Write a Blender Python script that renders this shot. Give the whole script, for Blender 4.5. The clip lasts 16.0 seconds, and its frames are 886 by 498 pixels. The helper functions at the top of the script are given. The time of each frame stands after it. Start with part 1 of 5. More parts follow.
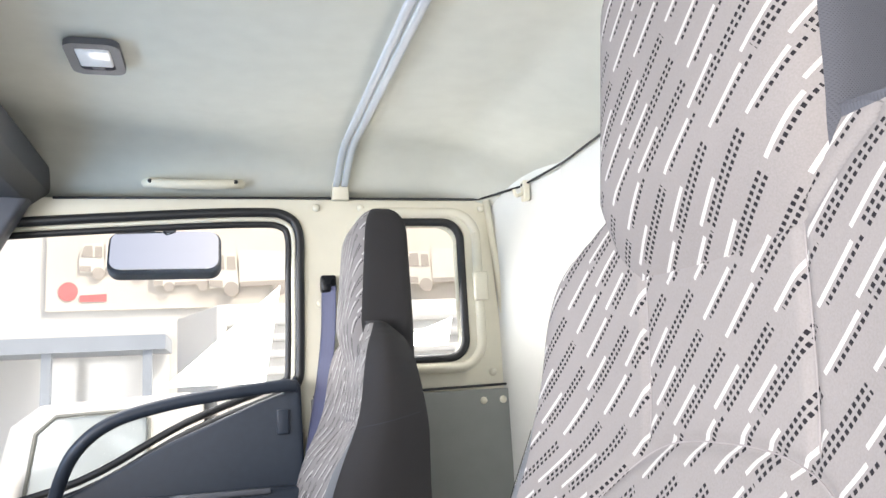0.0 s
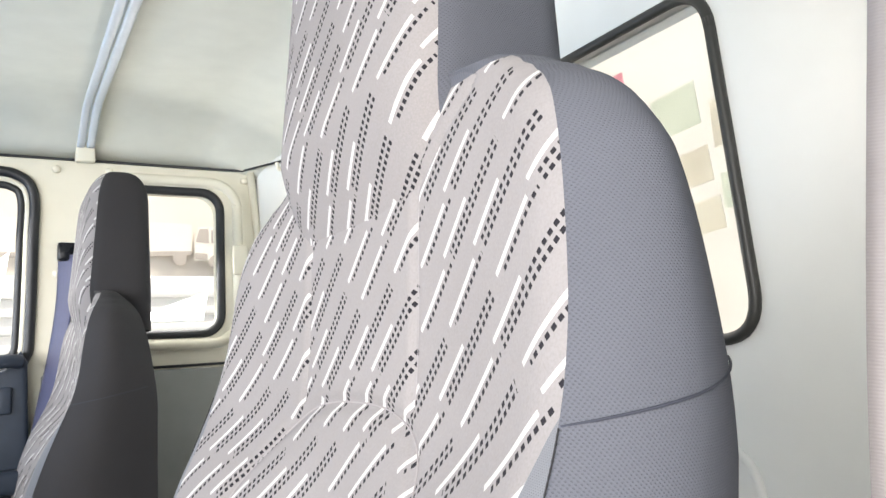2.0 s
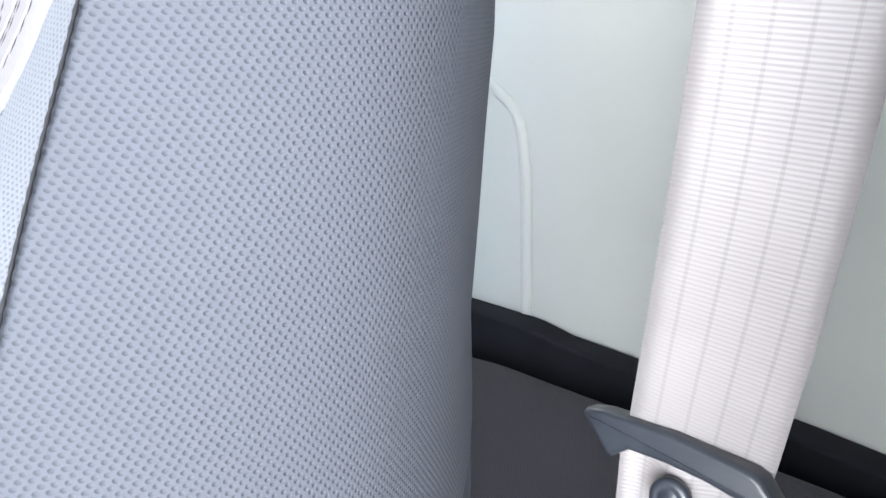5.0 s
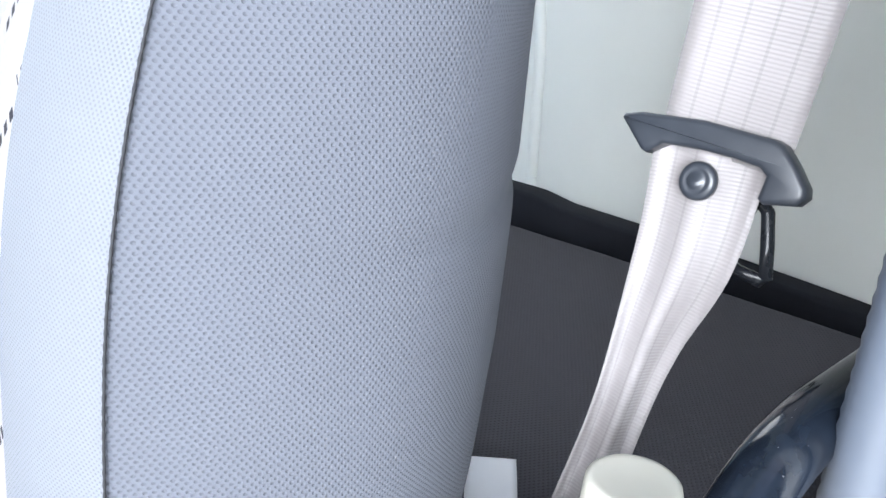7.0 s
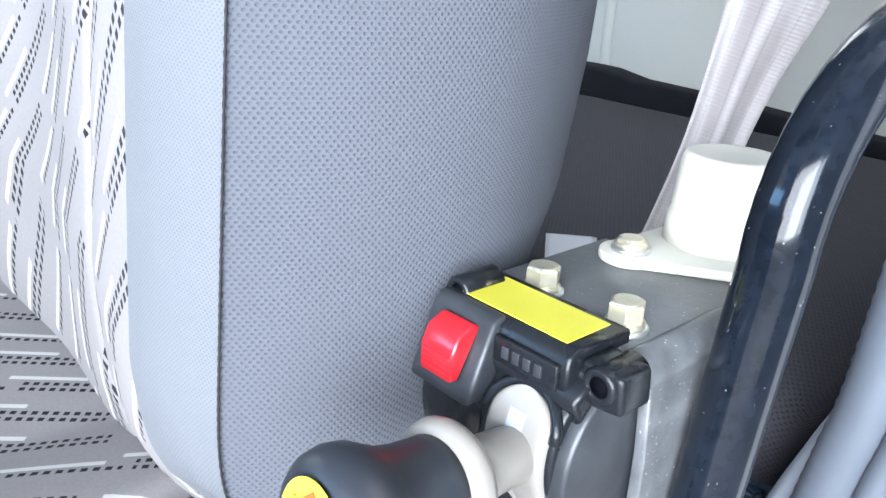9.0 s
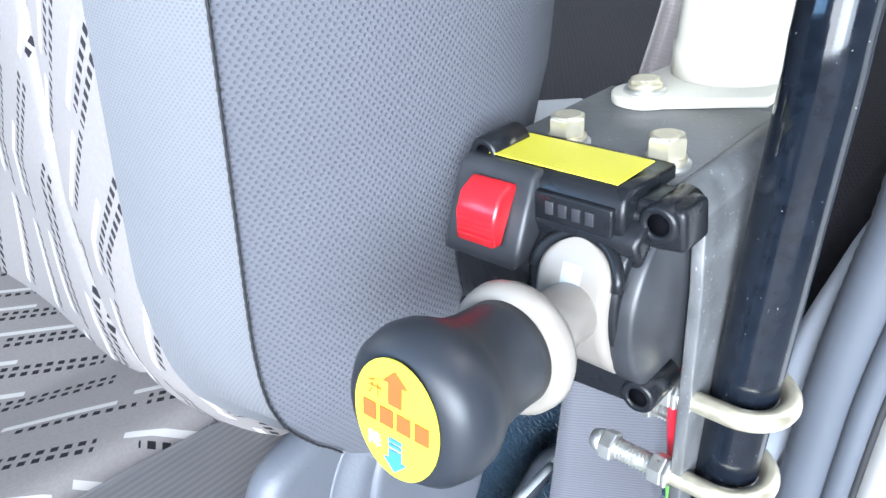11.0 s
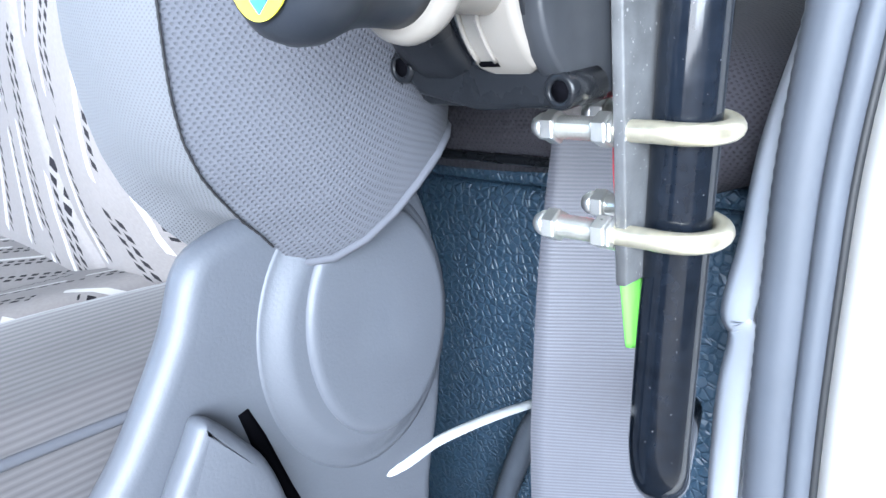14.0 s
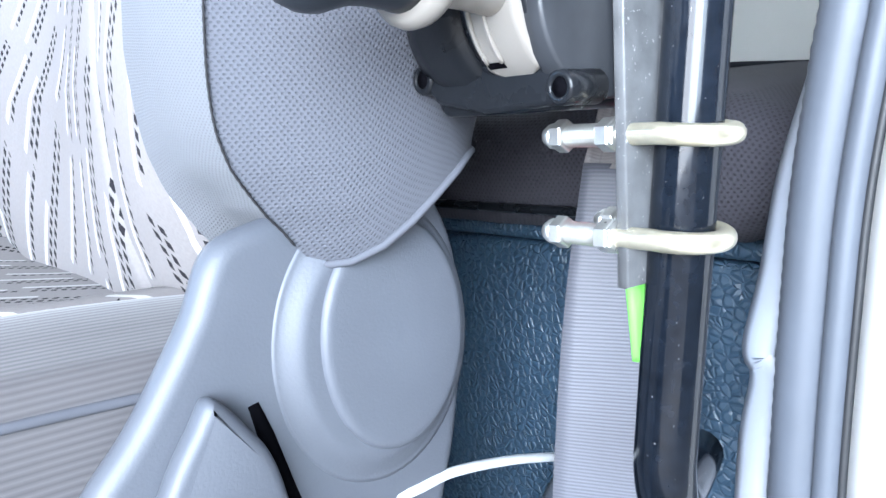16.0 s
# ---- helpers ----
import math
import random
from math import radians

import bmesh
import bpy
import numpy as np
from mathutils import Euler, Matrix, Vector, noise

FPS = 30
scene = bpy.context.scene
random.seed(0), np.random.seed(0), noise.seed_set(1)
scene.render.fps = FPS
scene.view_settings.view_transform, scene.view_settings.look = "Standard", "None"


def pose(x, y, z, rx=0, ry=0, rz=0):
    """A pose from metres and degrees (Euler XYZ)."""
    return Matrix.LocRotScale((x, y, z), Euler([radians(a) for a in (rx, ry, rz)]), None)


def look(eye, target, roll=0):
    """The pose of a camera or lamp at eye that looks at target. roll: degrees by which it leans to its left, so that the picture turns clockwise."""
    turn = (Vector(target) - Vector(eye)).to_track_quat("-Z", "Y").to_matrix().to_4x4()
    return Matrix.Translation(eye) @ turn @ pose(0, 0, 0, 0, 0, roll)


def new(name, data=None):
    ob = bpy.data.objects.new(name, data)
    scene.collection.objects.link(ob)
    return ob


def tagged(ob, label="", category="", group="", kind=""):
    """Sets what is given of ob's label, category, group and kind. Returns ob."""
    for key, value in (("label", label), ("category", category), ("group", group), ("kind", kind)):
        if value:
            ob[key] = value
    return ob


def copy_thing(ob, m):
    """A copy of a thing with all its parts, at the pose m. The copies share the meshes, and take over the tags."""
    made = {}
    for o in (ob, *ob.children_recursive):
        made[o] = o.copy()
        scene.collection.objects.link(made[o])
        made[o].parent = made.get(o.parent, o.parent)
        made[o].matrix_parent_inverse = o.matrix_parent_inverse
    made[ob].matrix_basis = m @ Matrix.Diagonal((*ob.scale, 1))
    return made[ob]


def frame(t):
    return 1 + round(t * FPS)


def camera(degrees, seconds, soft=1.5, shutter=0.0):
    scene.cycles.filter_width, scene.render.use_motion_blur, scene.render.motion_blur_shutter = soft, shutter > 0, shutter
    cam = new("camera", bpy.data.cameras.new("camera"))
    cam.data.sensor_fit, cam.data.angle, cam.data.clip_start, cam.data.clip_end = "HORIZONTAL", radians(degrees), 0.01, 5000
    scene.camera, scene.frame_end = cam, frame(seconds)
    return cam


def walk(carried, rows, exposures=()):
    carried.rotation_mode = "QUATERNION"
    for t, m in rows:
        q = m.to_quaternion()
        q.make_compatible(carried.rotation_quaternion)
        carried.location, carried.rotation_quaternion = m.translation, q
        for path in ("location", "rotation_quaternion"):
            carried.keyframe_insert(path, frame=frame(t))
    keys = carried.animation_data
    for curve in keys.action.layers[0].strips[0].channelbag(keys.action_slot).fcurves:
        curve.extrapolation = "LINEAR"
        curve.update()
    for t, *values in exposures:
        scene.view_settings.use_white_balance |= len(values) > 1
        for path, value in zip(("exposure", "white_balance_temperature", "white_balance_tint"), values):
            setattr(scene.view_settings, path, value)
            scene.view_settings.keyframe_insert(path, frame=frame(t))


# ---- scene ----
cam = camera(59.6, 16.0)
PATH = [
    (0, (0.292, 0.324, 1.008), (0.829, 2.22, 1.348), -3.2),
    (0.5, (0.312, 0.323, 0.999), (0.95, 2.194, 1.303), -2.6),
    (1, (0.362, 0.3, 1.003), (1.077, 2.144, 1.302), -3.0),
    (1.5, (0.415, 0.283, 1.0), (1.203, 2.097, 1.297), -2.5),
    (2, (0.403, 0.287, 0.986), (1.399, 2.0, 1.255), -3.1),
    (2.5, (0.399, 0.31, 0.97), (1.618, 1.884, 1.154), -3.2),
    (3, (0.413, 0.332, 0.96), (1.768, 1.802, 1.019), -2.7),
    (3.5, (0.438, 0.352, 0.957), (1.858, 1.752, 0.802), -2.2),
    (3.7, (0.453, 0.365, 0.951), (1.882, 1.749, 0.748), -2.0),
    (5.8, (0.553, 0.396, 0.921), (1.856, 1.735, 0.206), -1.4),
    (6.5, (0.504, 0.387, 0.886), (1.837, 1.693, 0.166), -0.1),
    (7, (0.472, 0.373, 0.845), (1.843, 1.671, 0.184), 2.7),
    (7.5, (0.451, 0.367, 0.803), (1.869, 1.651, 0.22), 4.1),
    (8, (0.452, 0.362, 0.766), (1.867, 1.664, 0.216), 4.0),
    (8.5, (0.455, 0.358, 0.758), (1.823, 1.665, 0.11), 3.0),
    (9, (0.44, 0.354, 0.745), (1.698, 1.731, 0.025), 2.9),
    (9.5, (0.436, 0.343, 0.731), (1.627, 1.744, -0.056), 1.4),
    (9.7, (0.435, 0.344, 0.731), (1.623, 1.725, -0.094), 1.5),
    (11.8, (0.424, 0.388, 0.725), (1.739, 1.555, -0.228), -6.7),
    (12, (0.42, 0.381, 0.717), (1.75, 1.539, -0.226), -6.3),
    (12.5, (0.412, 0.371, 0.687), (1.753, 1.548, -0.217), -5.0),
    (13, (0.411, 0.366, 0.667), (1.758, 1.58, -0.176), -5.1),
    (13.5, (0.415, 0.353, 0.642), (1.767, 1.613, -0.124), -5.2),
    (14, (0.421, 0.336, 0.621), (1.762, 1.689, 0.013), -5.1),
    (14.5, (0.417, 0.33, 0.617), (1.739, 1.754, 0.142), -4.7),
    (15, (0.411, 0.328, 0.618), (1.733, 1.771, 0.205), -4.9),
    (15.5, (0.415, 0.321, 0.611), (1.744, 1.771, 0.249), -4.4),
    (16, (0.421, 0.314, 0.59), (1.697, 1.821, 0.268), -3.2),
]
walk(cam, [(t, look(*p)) for t, *p in PATH], exposures=[(0, 1.66, 7050, 15), (2, 1.71, 7050, 13), (3.7, 1.91, 6500, 10), (6, 2.52, 6300, 11), (8, 2.34, 6050, 9), (12, 2.33, 5950, 9), (16, 2.46, 5800, 9)])

# ---- light, sky and exposure ----
world = bpy.data.worlds.new("sky")
scene.world = world
world.use_nodes = True
wn, wl = world.node_tree.nodes, world.node_tree.links
sky = wn.new("ShaderNodeTexSky")
sky.sky_type = "NISHITA"
sky.sun_disc = False
sky.dust_density = 6.0
sky.sun_elevation = radians(50)
sky.sun_rotation = radians(120)
wn["Background"].inputs["Strength"].default_value = 0.075
wl.new(sky.outputs["Color"], wn["Background"].inputs["Color"])
sun = new("sun", bpy.data.lights.new("sun", "SUN"))
sun.data.energy, sun.data.angle, sun.data.color = 1.3, radians(8), (1.0, 0.96, 0.90)
sun.matrix_world = look((2.6, -1.5, 3.6), (0, 0, 0))


def opening_lamp(name, at, to, w, h, energy, color, spread=180):
    """The sky's light that comes in through an opening."""
    la = bpy.data.lights.new(name, "AREA")
    la.shape, la.size, la.size_y, la.energy, la.color = "RECTANGLE", w, h, energy, color
    la.spread = radians(spread)
    ob = new(name, la)
    ob.matrix_world = look(at, to)
    return ob


opening_lamp("door_opening_light", (-2.60, -1.08, 1.55), (1.12, 0.62, 0.78), 3.2, 2.2, 118.0, (0.98, 0.985, 1.0))
opening_lamp("door_side_light", (-0.35, -0.45, 0.95), (0.66, 0.60, 0.80), 0.9, 0.7, 4.6, (0.84, 0.93, 1.0), 120)
opening_lamp("windscreen_light", (-0.93, 1.60, 1.10), (0.3, 1.40, 1.55), 1.3, 0.45, 6.5, (0.30, 0.60, 1.0))
opening_lamp("far_window_light", (0.18, 2.332, 1.20), (0.70, 1.00, 0.60), 0.50, 0.36, 1.2, (0.95, 0.98, 1.0))
opening_lamp("quarter_window_light", (0.79, 2.335, 1.26), (1.05, 0.90, 0.55), 0.22, 0.33, 0.7, (0.95, 0.98, 1.0))
opening_lamp("rear_window_light", (1.105, 1.22, 1.19), (0.2, 1.2, 1.00), 0.55, 0.30, 0.6, (0.95, 0.97, 1.0))

# ---- materials ----


def node_mat(name):
    m = bpy.data.materials.new(name)
    m.use_nodes = True
    nt = m.node_tree
    return m, nt, nt.nodes["Principled BSDF"]


def plain(name, color, rough=0.5, metal=0.0, grain=0.0, scale=60.0, bump=0.0, bump_scale=400.0, coat=0.0, spread=0.12):
    """A surface with mottled tone at two scales and a fine relief."""
    m, nt, b = node_mat(name)
    b.inputs["Roughness"].default_value = rough
    b.inputs["Metallic"].default_value = metal
    b.inputs["Coat Weight"].default_value = coat
    tc = nt.nodes.new("ShaderNodeTexCoord")
    n1 = nt.nodes.new("ShaderNodeTexNoise")
    n1.inputs["Scale"].default_value = scale
    n1.inputs["Detail"].default_value = 6
    nt.links.new(tc.outputs["Object"], n1.inputs["Vector"])
    n2 = nt.nodes.new("ShaderNodeTexNoise")
    n2.inputs["Scale"].default_value = scale / 12
    n2.inputs["Detail"].default_value = 3
    nt.links.new(tc.outputs["Object"], n2.inputs["Vector"])
    add = nt.nodes.new("ShaderNodeMath")
    add.operation = "ADD"
    nt.links.new(n1.outputs["Fac"], add.inputs[0])
    nt.links.new(n2.outputs["Fac"], add.inputs[1])
    ramp = nt.nodes.new("ShaderNodeMapRange")
    ramp.inputs[1].default_value, ramp.inputs[2].default_value = 0.6, 1.4
    ramp.inputs[3].default_value, ramp.inputs[4].default_value = 1 - spread, 1 + spread
    nt.links.new(add.outputs[0], ramp.inputs[0])
    mul = nt.nodes.new("ShaderNodeVectorMath")
    mul.operation = "SCALE"
    mul.inputs[0].default_value = color
    nt.links.new(ramp.outputs[0], mul.inputs["Scale"])
    nt.links.new(mul.outputs[0], b.inputs["Base Color"])
    if grain:
        mr = nt.nodes.new("ShaderNodeMapRange")
        mr.inputs[3].default_value, mr.inputs[4].default_value = max(0.02, rough - grain), min(1.0, rough + grain)
        nt.links.new(n1.outputs["Fac"], mr.inputs[0])
        nt.links.new(mr.outputs[0], b.inputs["Roughness"])
    if bump:
        n3 = nt.nodes.new("ShaderNodeTexNoise")
        n3.inputs["Scale"].default_value = bump_scale
        n3.inputs["Detail"].default_value = 4
        nt.links.new(tc.outputs["Object"], n3.inputs["Vector"])
        bp = nt.nodes.new("ShaderNodeBump")
        bp.inputs["Strength"].default_value = bump
        bp.inputs["Distance"].default_value = 0.001
        nt.links.new(n3.outputs["Fac"], bp.inputs["Height"])
        nt.links.new(bp.outputs[0], b.inputs["Normal"])
    return m


class Nodes:
    """Small arithmetic on shader sockets."""

    def __init__(self, nt):
        self.nt = nt

    def do(self, op, a, b=None, c=None):
        n = self.nt.nodes.new("ShaderNodeMath")
        n.operation = op
        for i, v in enumerate((a, b, c)):
            if v is None:
                continue
            if isinstance(v, (int, float)):
                n.inputs[i].default_value = v
            else:
                self.nt.links.new(v, n.inputs[i])
        return n.outputs[0]

    def noise1(self, v):
        n = self.nt.nodes.new("ShaderNodeTexWhiteNoise")
        n.noise_dimensions = "1D"
        self.nt.links.new(v, n.inputs["W"])
        return n.outputs["Value"]

    def mix(self, f, a, b):
        n = self.nt.nodes.new("ShaderNodeMix")
        n.data_type = "RGBA"
        self.nt.links.new(f, n.inputs["Factor"])
        for s, v in (("A", a), ("B", b)):
            sock = [i for i in n.inputs if i.name == s and i.type == "RGBA"][0]
            if isinstance(v, tuple):
                sock.default_value = (*v, 1)
            else:
                self.nt.links.new(v, sock)
        return [o for o in n.outputs if o.type == "RGBA"][0]


def uv_axes(nt):
    uv = nt.nodes.new("ShaderNodeUVMap")
    uv.uv_map = "UVMap"
    sep = nt.nodes.new("ShaderNodeSeparateXYZ")
    nt.links.new(uv.outputs[0], sep.inputs[0])
    return uv.outputs[0], sep.outputs[0], sep.outputs[1]


def weave(name, color, pitch=0.0022, depth=0.6, slot=0.45, rough=0.9, twill=0.0):
    """Open knitted cloth: staggered small dimples in a paler net."""
    m, nt, b = node_mat(name)
    N = Nodes(nt)
    _, u, v = uv_axes(nt)
    a = N.do("DIVIDE", u, pitch)
    c = N.do("DIVIDE", v, pitch * 0.66)
    row = N.do("FLOOR", c)
    par = N.do("MULTIPLY", N.do("MODULO", row, 2.0), 0.5)
    fx = N.do("ABSOLUTE", N.do("SUBTRACT", N.do("FRACT", N.do("ADD", a, par)), 0.5))
    fy = N.do("ABSOLUTE", N.do("SUBTRACT", N.do("FRACT", c), 0.5))
    d = N.do("ADD", N.do("MULTIPLY", fx, fx), N.do("MULTIPLY", fy, fy))
    d = N.do("ADD", d, N.do("MULTIPLY", N.do("MULTIPLY", fx, fx), 0.9))
    hole = N.do("SUBTRACT", 1.0, N.do("MINIMUM", N.do("DIVIDE", d, 0.17), 1.0))
    tc = nt.nodes.new("ShaderNodeTexCoord")
    n = nt.nodes.new("ShaderNodeTexNoise")
    n.inputs["Scale"].default_value = 9
    n.inputs["Detail"].default_value = 5
    nt.links.new(tc.outputs["Object"], n.inputs["Vector"])
    tone = N.do("ADD", N.do("MULTIPLY", n.outputs["Fac"], 0.3), 0.85)
    lit = N.mix(N.do("MULTIPLY", hole, slot), color, tuple(x * 0.22 for x in color))
    sc = nt.nodes.new("ShaderNodeVectorMath")
    sc.operation = "SCALE"
    nt.links.new(lit, sc.inputs[0])
    nt.links.new(tone, sc.inputs["Scale"])
    nt.links.new(sc.outputs[0], b.inputs["Base Color"])
    b.inputs["Roughness"].default_value = rough
    bp = nt.nodes.new("ShaderNodeBump")
    bp.inputs["Strength"].default_value = depth
    bp.inputs["Distance"].default_value = 0.0009
    bp.invert = True
    nt.links.new(hole, bp.inputs["Height"])
    nt.links.new(bp.outputs[0], b.inputs["Normal"])
    return m


def dash_cloth(name, slant=37.0, pitch=0.0290, length=0.150):
    """Grey seat cloth: slanted rows of dark woven squares, single or double, with white dashes beside them."""
    m, nt, b = node_mat(name)
    N = Nodes(nt)
    _, u, v = uv_axes(nt)
    s, c = math.sin(radians(slant)), math.cos(radians(slant))
    p = N.do("ADD", N.do("MULTIPLY", u, -s), N.do("MULTIPLY", v, c))
    q = N.do("ADD", N.do("MULTIPLY", u, c), N.do("MULTIPLY", v, s))
    qq = N.do("DIVIDE", q, pitch)
    k, f = N.do("FLOOR", qq), N.do("FRACT", qq)
    r = N.noise1(k)
    g = N.do("FRACT", N.do("ADD", N.do("DIVIDE", p, length), r))

    def band(x, lo, hi):
        return N.do("MULTIPLY", N.do("GREATER_THAN", x, lo), N.do("LESS_THAN", x, hi))

    in_dash = N.do("MAXIMUM", N.do("MULTIPLY", band(g, 0.02, 0.34), band(f, 0.57, 0.69)), N.do("MULTIPLY", band(g, 0.38, 0.66), band(f, 0.78, 0.90)))
    single = N.do("MULTIPLY", band(g, 0.06, 0.40), band(f, 0.385, 0.495))
    double = N.do("MULTIPLY", N.do("MAXIMUM", band(g, 0.43, 0.95), band(g, 0.0, 0.0)), N.do("MAXIMUM", band(f, 0.375, 0.485), band(f, 0.575, 0.685)))
    beat = N.do("LESS_THAN", N.do("FRACT", N.do("DIVIDE", p, 0.0053)), 0.57)
    dot = N.do("MULTIPLY", N.do("MAXIMUM", single, double), beat)
    tc = nt.nodes.new("ShaderNodeTexCoord")
    n = nt.nodes.new("ShaderNodeTexNoise")
    n.inputs["Scale"].default_value = 700
    n.inputs["Detail"].default_value = 3
    nt.links.new(tc.outputs["Object"], n.inputs["Vector"])
    n2 = nt.nodes.new("ShaderNodeTexNoise")
    n2.inputs["Scale"].default_value = 7
    nt.links.new(tc.outputs["Object"], n2.inputs["Vector"])
    base = N.mix(n.outputs["Fac"], (0.166, 0.154, 0.151), (0.228, 0.213, 0.209))
    c1 = N.mix(in_dash, base, (0.41, 0.395, 0.38))
    c2 = N.mix(dot, c1, (0.014, 0.013, 0.016))
    sc = nt.nodes.new("ShaderNodeVectorMath")
    sc.operation = "SCALE"
    nt.links.new(c2, sc.inputs[0])
    nt.links.new(N.do("ADD", N.do("MULTIPLY", n2.outputs["Fac"], 0.24), 0.88), sc.inputs["Scale"])
    nt.links.new(sc.outputs[0], b.inputs["Base Color"])
    b.inputs["Roughness"].default_value = 0.95
    b.inputs["Specular IOR Level"].default_value = 0.15
    h = N.do("ADD", N.do("MULTIPLY", n.outputs["Fac"], 0.5), N.do("ADD", in_dash, N.do("MULTIPLY", dot, -0.6)))
    bp = nt.nodes.new("ShaderNodeBump")
    bp.inputs["Strength"].default_value = 0.35
    bp.inputs["Distance"].default_value = 0.0006
    nt.links.new(h, bp.inputs["Height"])
    nt.links.new(bp.outputs[0], b.inputs["Normal"])
    return m


def webbing(name, color, rib=0.0016, dark=0.75, lines=0.35):
    """Woven belt: fine cross ribs and long seams."""
    m, nt, b = node_mat(name)
    N = Nodes(nt)
    _, u, v = uv_axes(nt)
    w = N.do("ABSOLUTE", N.do("SUBTRACT", N.do("FRACT", N.do("DIVIDE", v, rib)), 0.5))
    w = N.do("MULTIPLY", w, 2.0)
    lane = N.do("ABSOLUTE", N.do("SUBTRACT", N.do("FRACT", N.do("DIVIDE", u, 0.0098)), 0.5))
    edge = N.do("LESS_THAN", lane, 0.06)
    n = nt.nodes.new("ShaderNodeTexNoise")
    n.inputs["Scale"].default_value = 25
    uv = nt.nodes.new("ShaderNodeUVMap")
    uv.uv_map = "UVMap"
    nt.links.new(uv.outputs[0], n.inputs["Vector"])
    col = N.mix(N.do("MULTIPLY", w, 0.6), tuple(x * dark for x in color), color)
    col = N.mix(N.do("MULTIPLY", edge, lines), col, tuple(x * 0.55 for x in color))
    sc = nt.nodes.new("ShaderNodeVectorMath")
    sc.operation = "SCALE"
    nt.links.new(col, sc.inputs[0])
    nt.links.new(N.do("ADD", N.do("MULTIPLY", n.outputs["Fac"], 0.3), 0.85), sc.inputs["Scale"])
    nt.links.new(sc.outputs[0], b.inputs["Base Color"])
    b.inputs["Roughness"].default_value = 0.55
    b.inputs["Sheen Weight"].default_value = 0.2
    bp = nt.nodes.new("ShaderNodeBump")
    bp.inputs["Strength"].default_value = 0.28
    bp.inputs["Distance"].default_value = 0.0004
    nt.links.new(w, bp.inputs["Height"])
    nt.links.new(bp.outputs[0], b.inputs["Normal"])
    return m


def leathergrain(name, color, scale=160.0, rough=0.45):
    """Embossed vinyl with small raised cells."""
    m, nt, b = node_mat(name)
    tc = nt.nodes.new("ShaderNodeTexCoord")
    vo = nt.nodes.new("ShaderNodeTexVoronoi")
    vo.feature = "DISTANCE_TO_EDGE"
    vo.inputs["Scale"].default_value = scale
    n = nt.nodes.new("ShaderNodeTexNoise")
    n.inputs["Scale"].default_value = 14
    nt.links.new(tc.outputs["Object"], vo.inputs["Vector"])
    nt.links.new(tc.outputs["Object"], n.inputs["Vector"])
    N = Nodes(nt)
    f = N.do("MINIMUM", N.do("MULTIPLY", vo.outputs["Distance"], 5.0), 1.0)
    col = N.mix(n.outputs["Fac"], tuple(x * 0.7 for x in color), tuple(x * 1.3 for x in color))
    nt.links.new(col, b.inputs["Base Color"])
    b.inputs["Roughness"].default_value = rough
    bp = nt.nodes.new("ShaderNodeBump")
    bp.inputs["Strength"].default_value = 0.6
    bp.inputs["Distance"].default_value = 0.0015
    nt.links.new(f, bp.inputs["Height"])
    nt.links.new(bp.outputs[0], b.inputs["Normal"])
    return m


def banner(name, color, clear=0.6):
    """Thin sheet that daylight shines through."""
    m, nt, b = node_mat(name)
    tc = nt.nodes.new("ShaderNodeTexCoord")
    n = nt.nodes.new("ShaderNodeTexNoise")
    n.inputs["Scale"].default_value = 1.4
    n.inputs["Detail"].default_value = 5
    nt.links.new(tc.outputs["Object"], n.inputs["Vector"])
    col = Nodes(nt).mix(n.outputs["Fac"], tuple(x * 0.88 for x in color), tuple(min(1.0, x * 1.08) for x in color))
    nt.links.new(col, b.inputs["Base Color"])
    b.inputs["Roughness"].default_value = 0.8
    tr = nt.nodes.new("ShaderNodeBsdfTranslucent")
    nt.links.new(col, tr.inputs["Color"])
    mx = nt.nodes.new("ShaderNodeMixShader")
    mx.inputs[0].default_value = clear
    nt.links.new(b.outputs[0], mx.inputs[1])
    nt.links.new(tr.outputs[0], mx.inputs[2])
    nt.links.new(mx.outputs[0], nt.nodes["Material Output"].inputs["Surface"])
    return m


def matt(m, level):
    """Less gloss on worn, dusty plastic."""
    m.node_tree.nodes["Principled BSDF"].inputs["Specular IOR Level"].default_value = level
    return m


def dusty(m, scale, level):
    """Small pale specks of dust and chipped paint."""
    nt = m.node_tree
    b = nt.nodes["Principled BSDF"]
    base = b.inputs["Base Color"].links[0].from_socket
    tc = nt.nodes.new("ShaderNodeTexCoord")
    n = nt.nodes.new("ShaderNodeTexNoise")
    n.inputs["Scale"].default_value = scale
    n.inputs["Detail"].default_value = 1
    nt.links.new(tc.outputs["Object"], n.inputs["Vector"])
    N = Nodes(nt)
    fac = N.do("MULTIPLY", N.do("GREATER_THAN", n.outputs["Fac"], level), 0.8)
    nt.links.new(N.mix(fac, base, (0.30, 0.30, 0.30)), b.inputs["Base Color"])
    return m


M_DASH = dash_cloth("dashed_seat_cloth")
M_MESH = weave("blue_grey_mesh_cloth", (0.071, 0.075, 0.090), pitch=0.0019, slot=0.26, depth=0.5)
# darker copy of the mesh cloth: the far seat's shade put into its colour
M_MESHSHADE = weave("shaded_knitted_cloth", (0.022, 0.021, 0.023), pitch=0.0016, slot=0.5)
M_STRIP = weave("pale_grey_mesh_cloth", (0.115, 0.119, 0.130), pitch=0.0014, slot=0.3, depth=0.4)
M_DARKCLOTH = weave("dark_grey_seat_cloth", (0.10, 0.095, 0.11), pitch=0.0018, slot=0.5)
M_SIDECLOTH = webbing("ribbed_grey_cloth", (0.112, 0.106, 0.112), rib=0.0028, dark=0.5, lines=0.0)
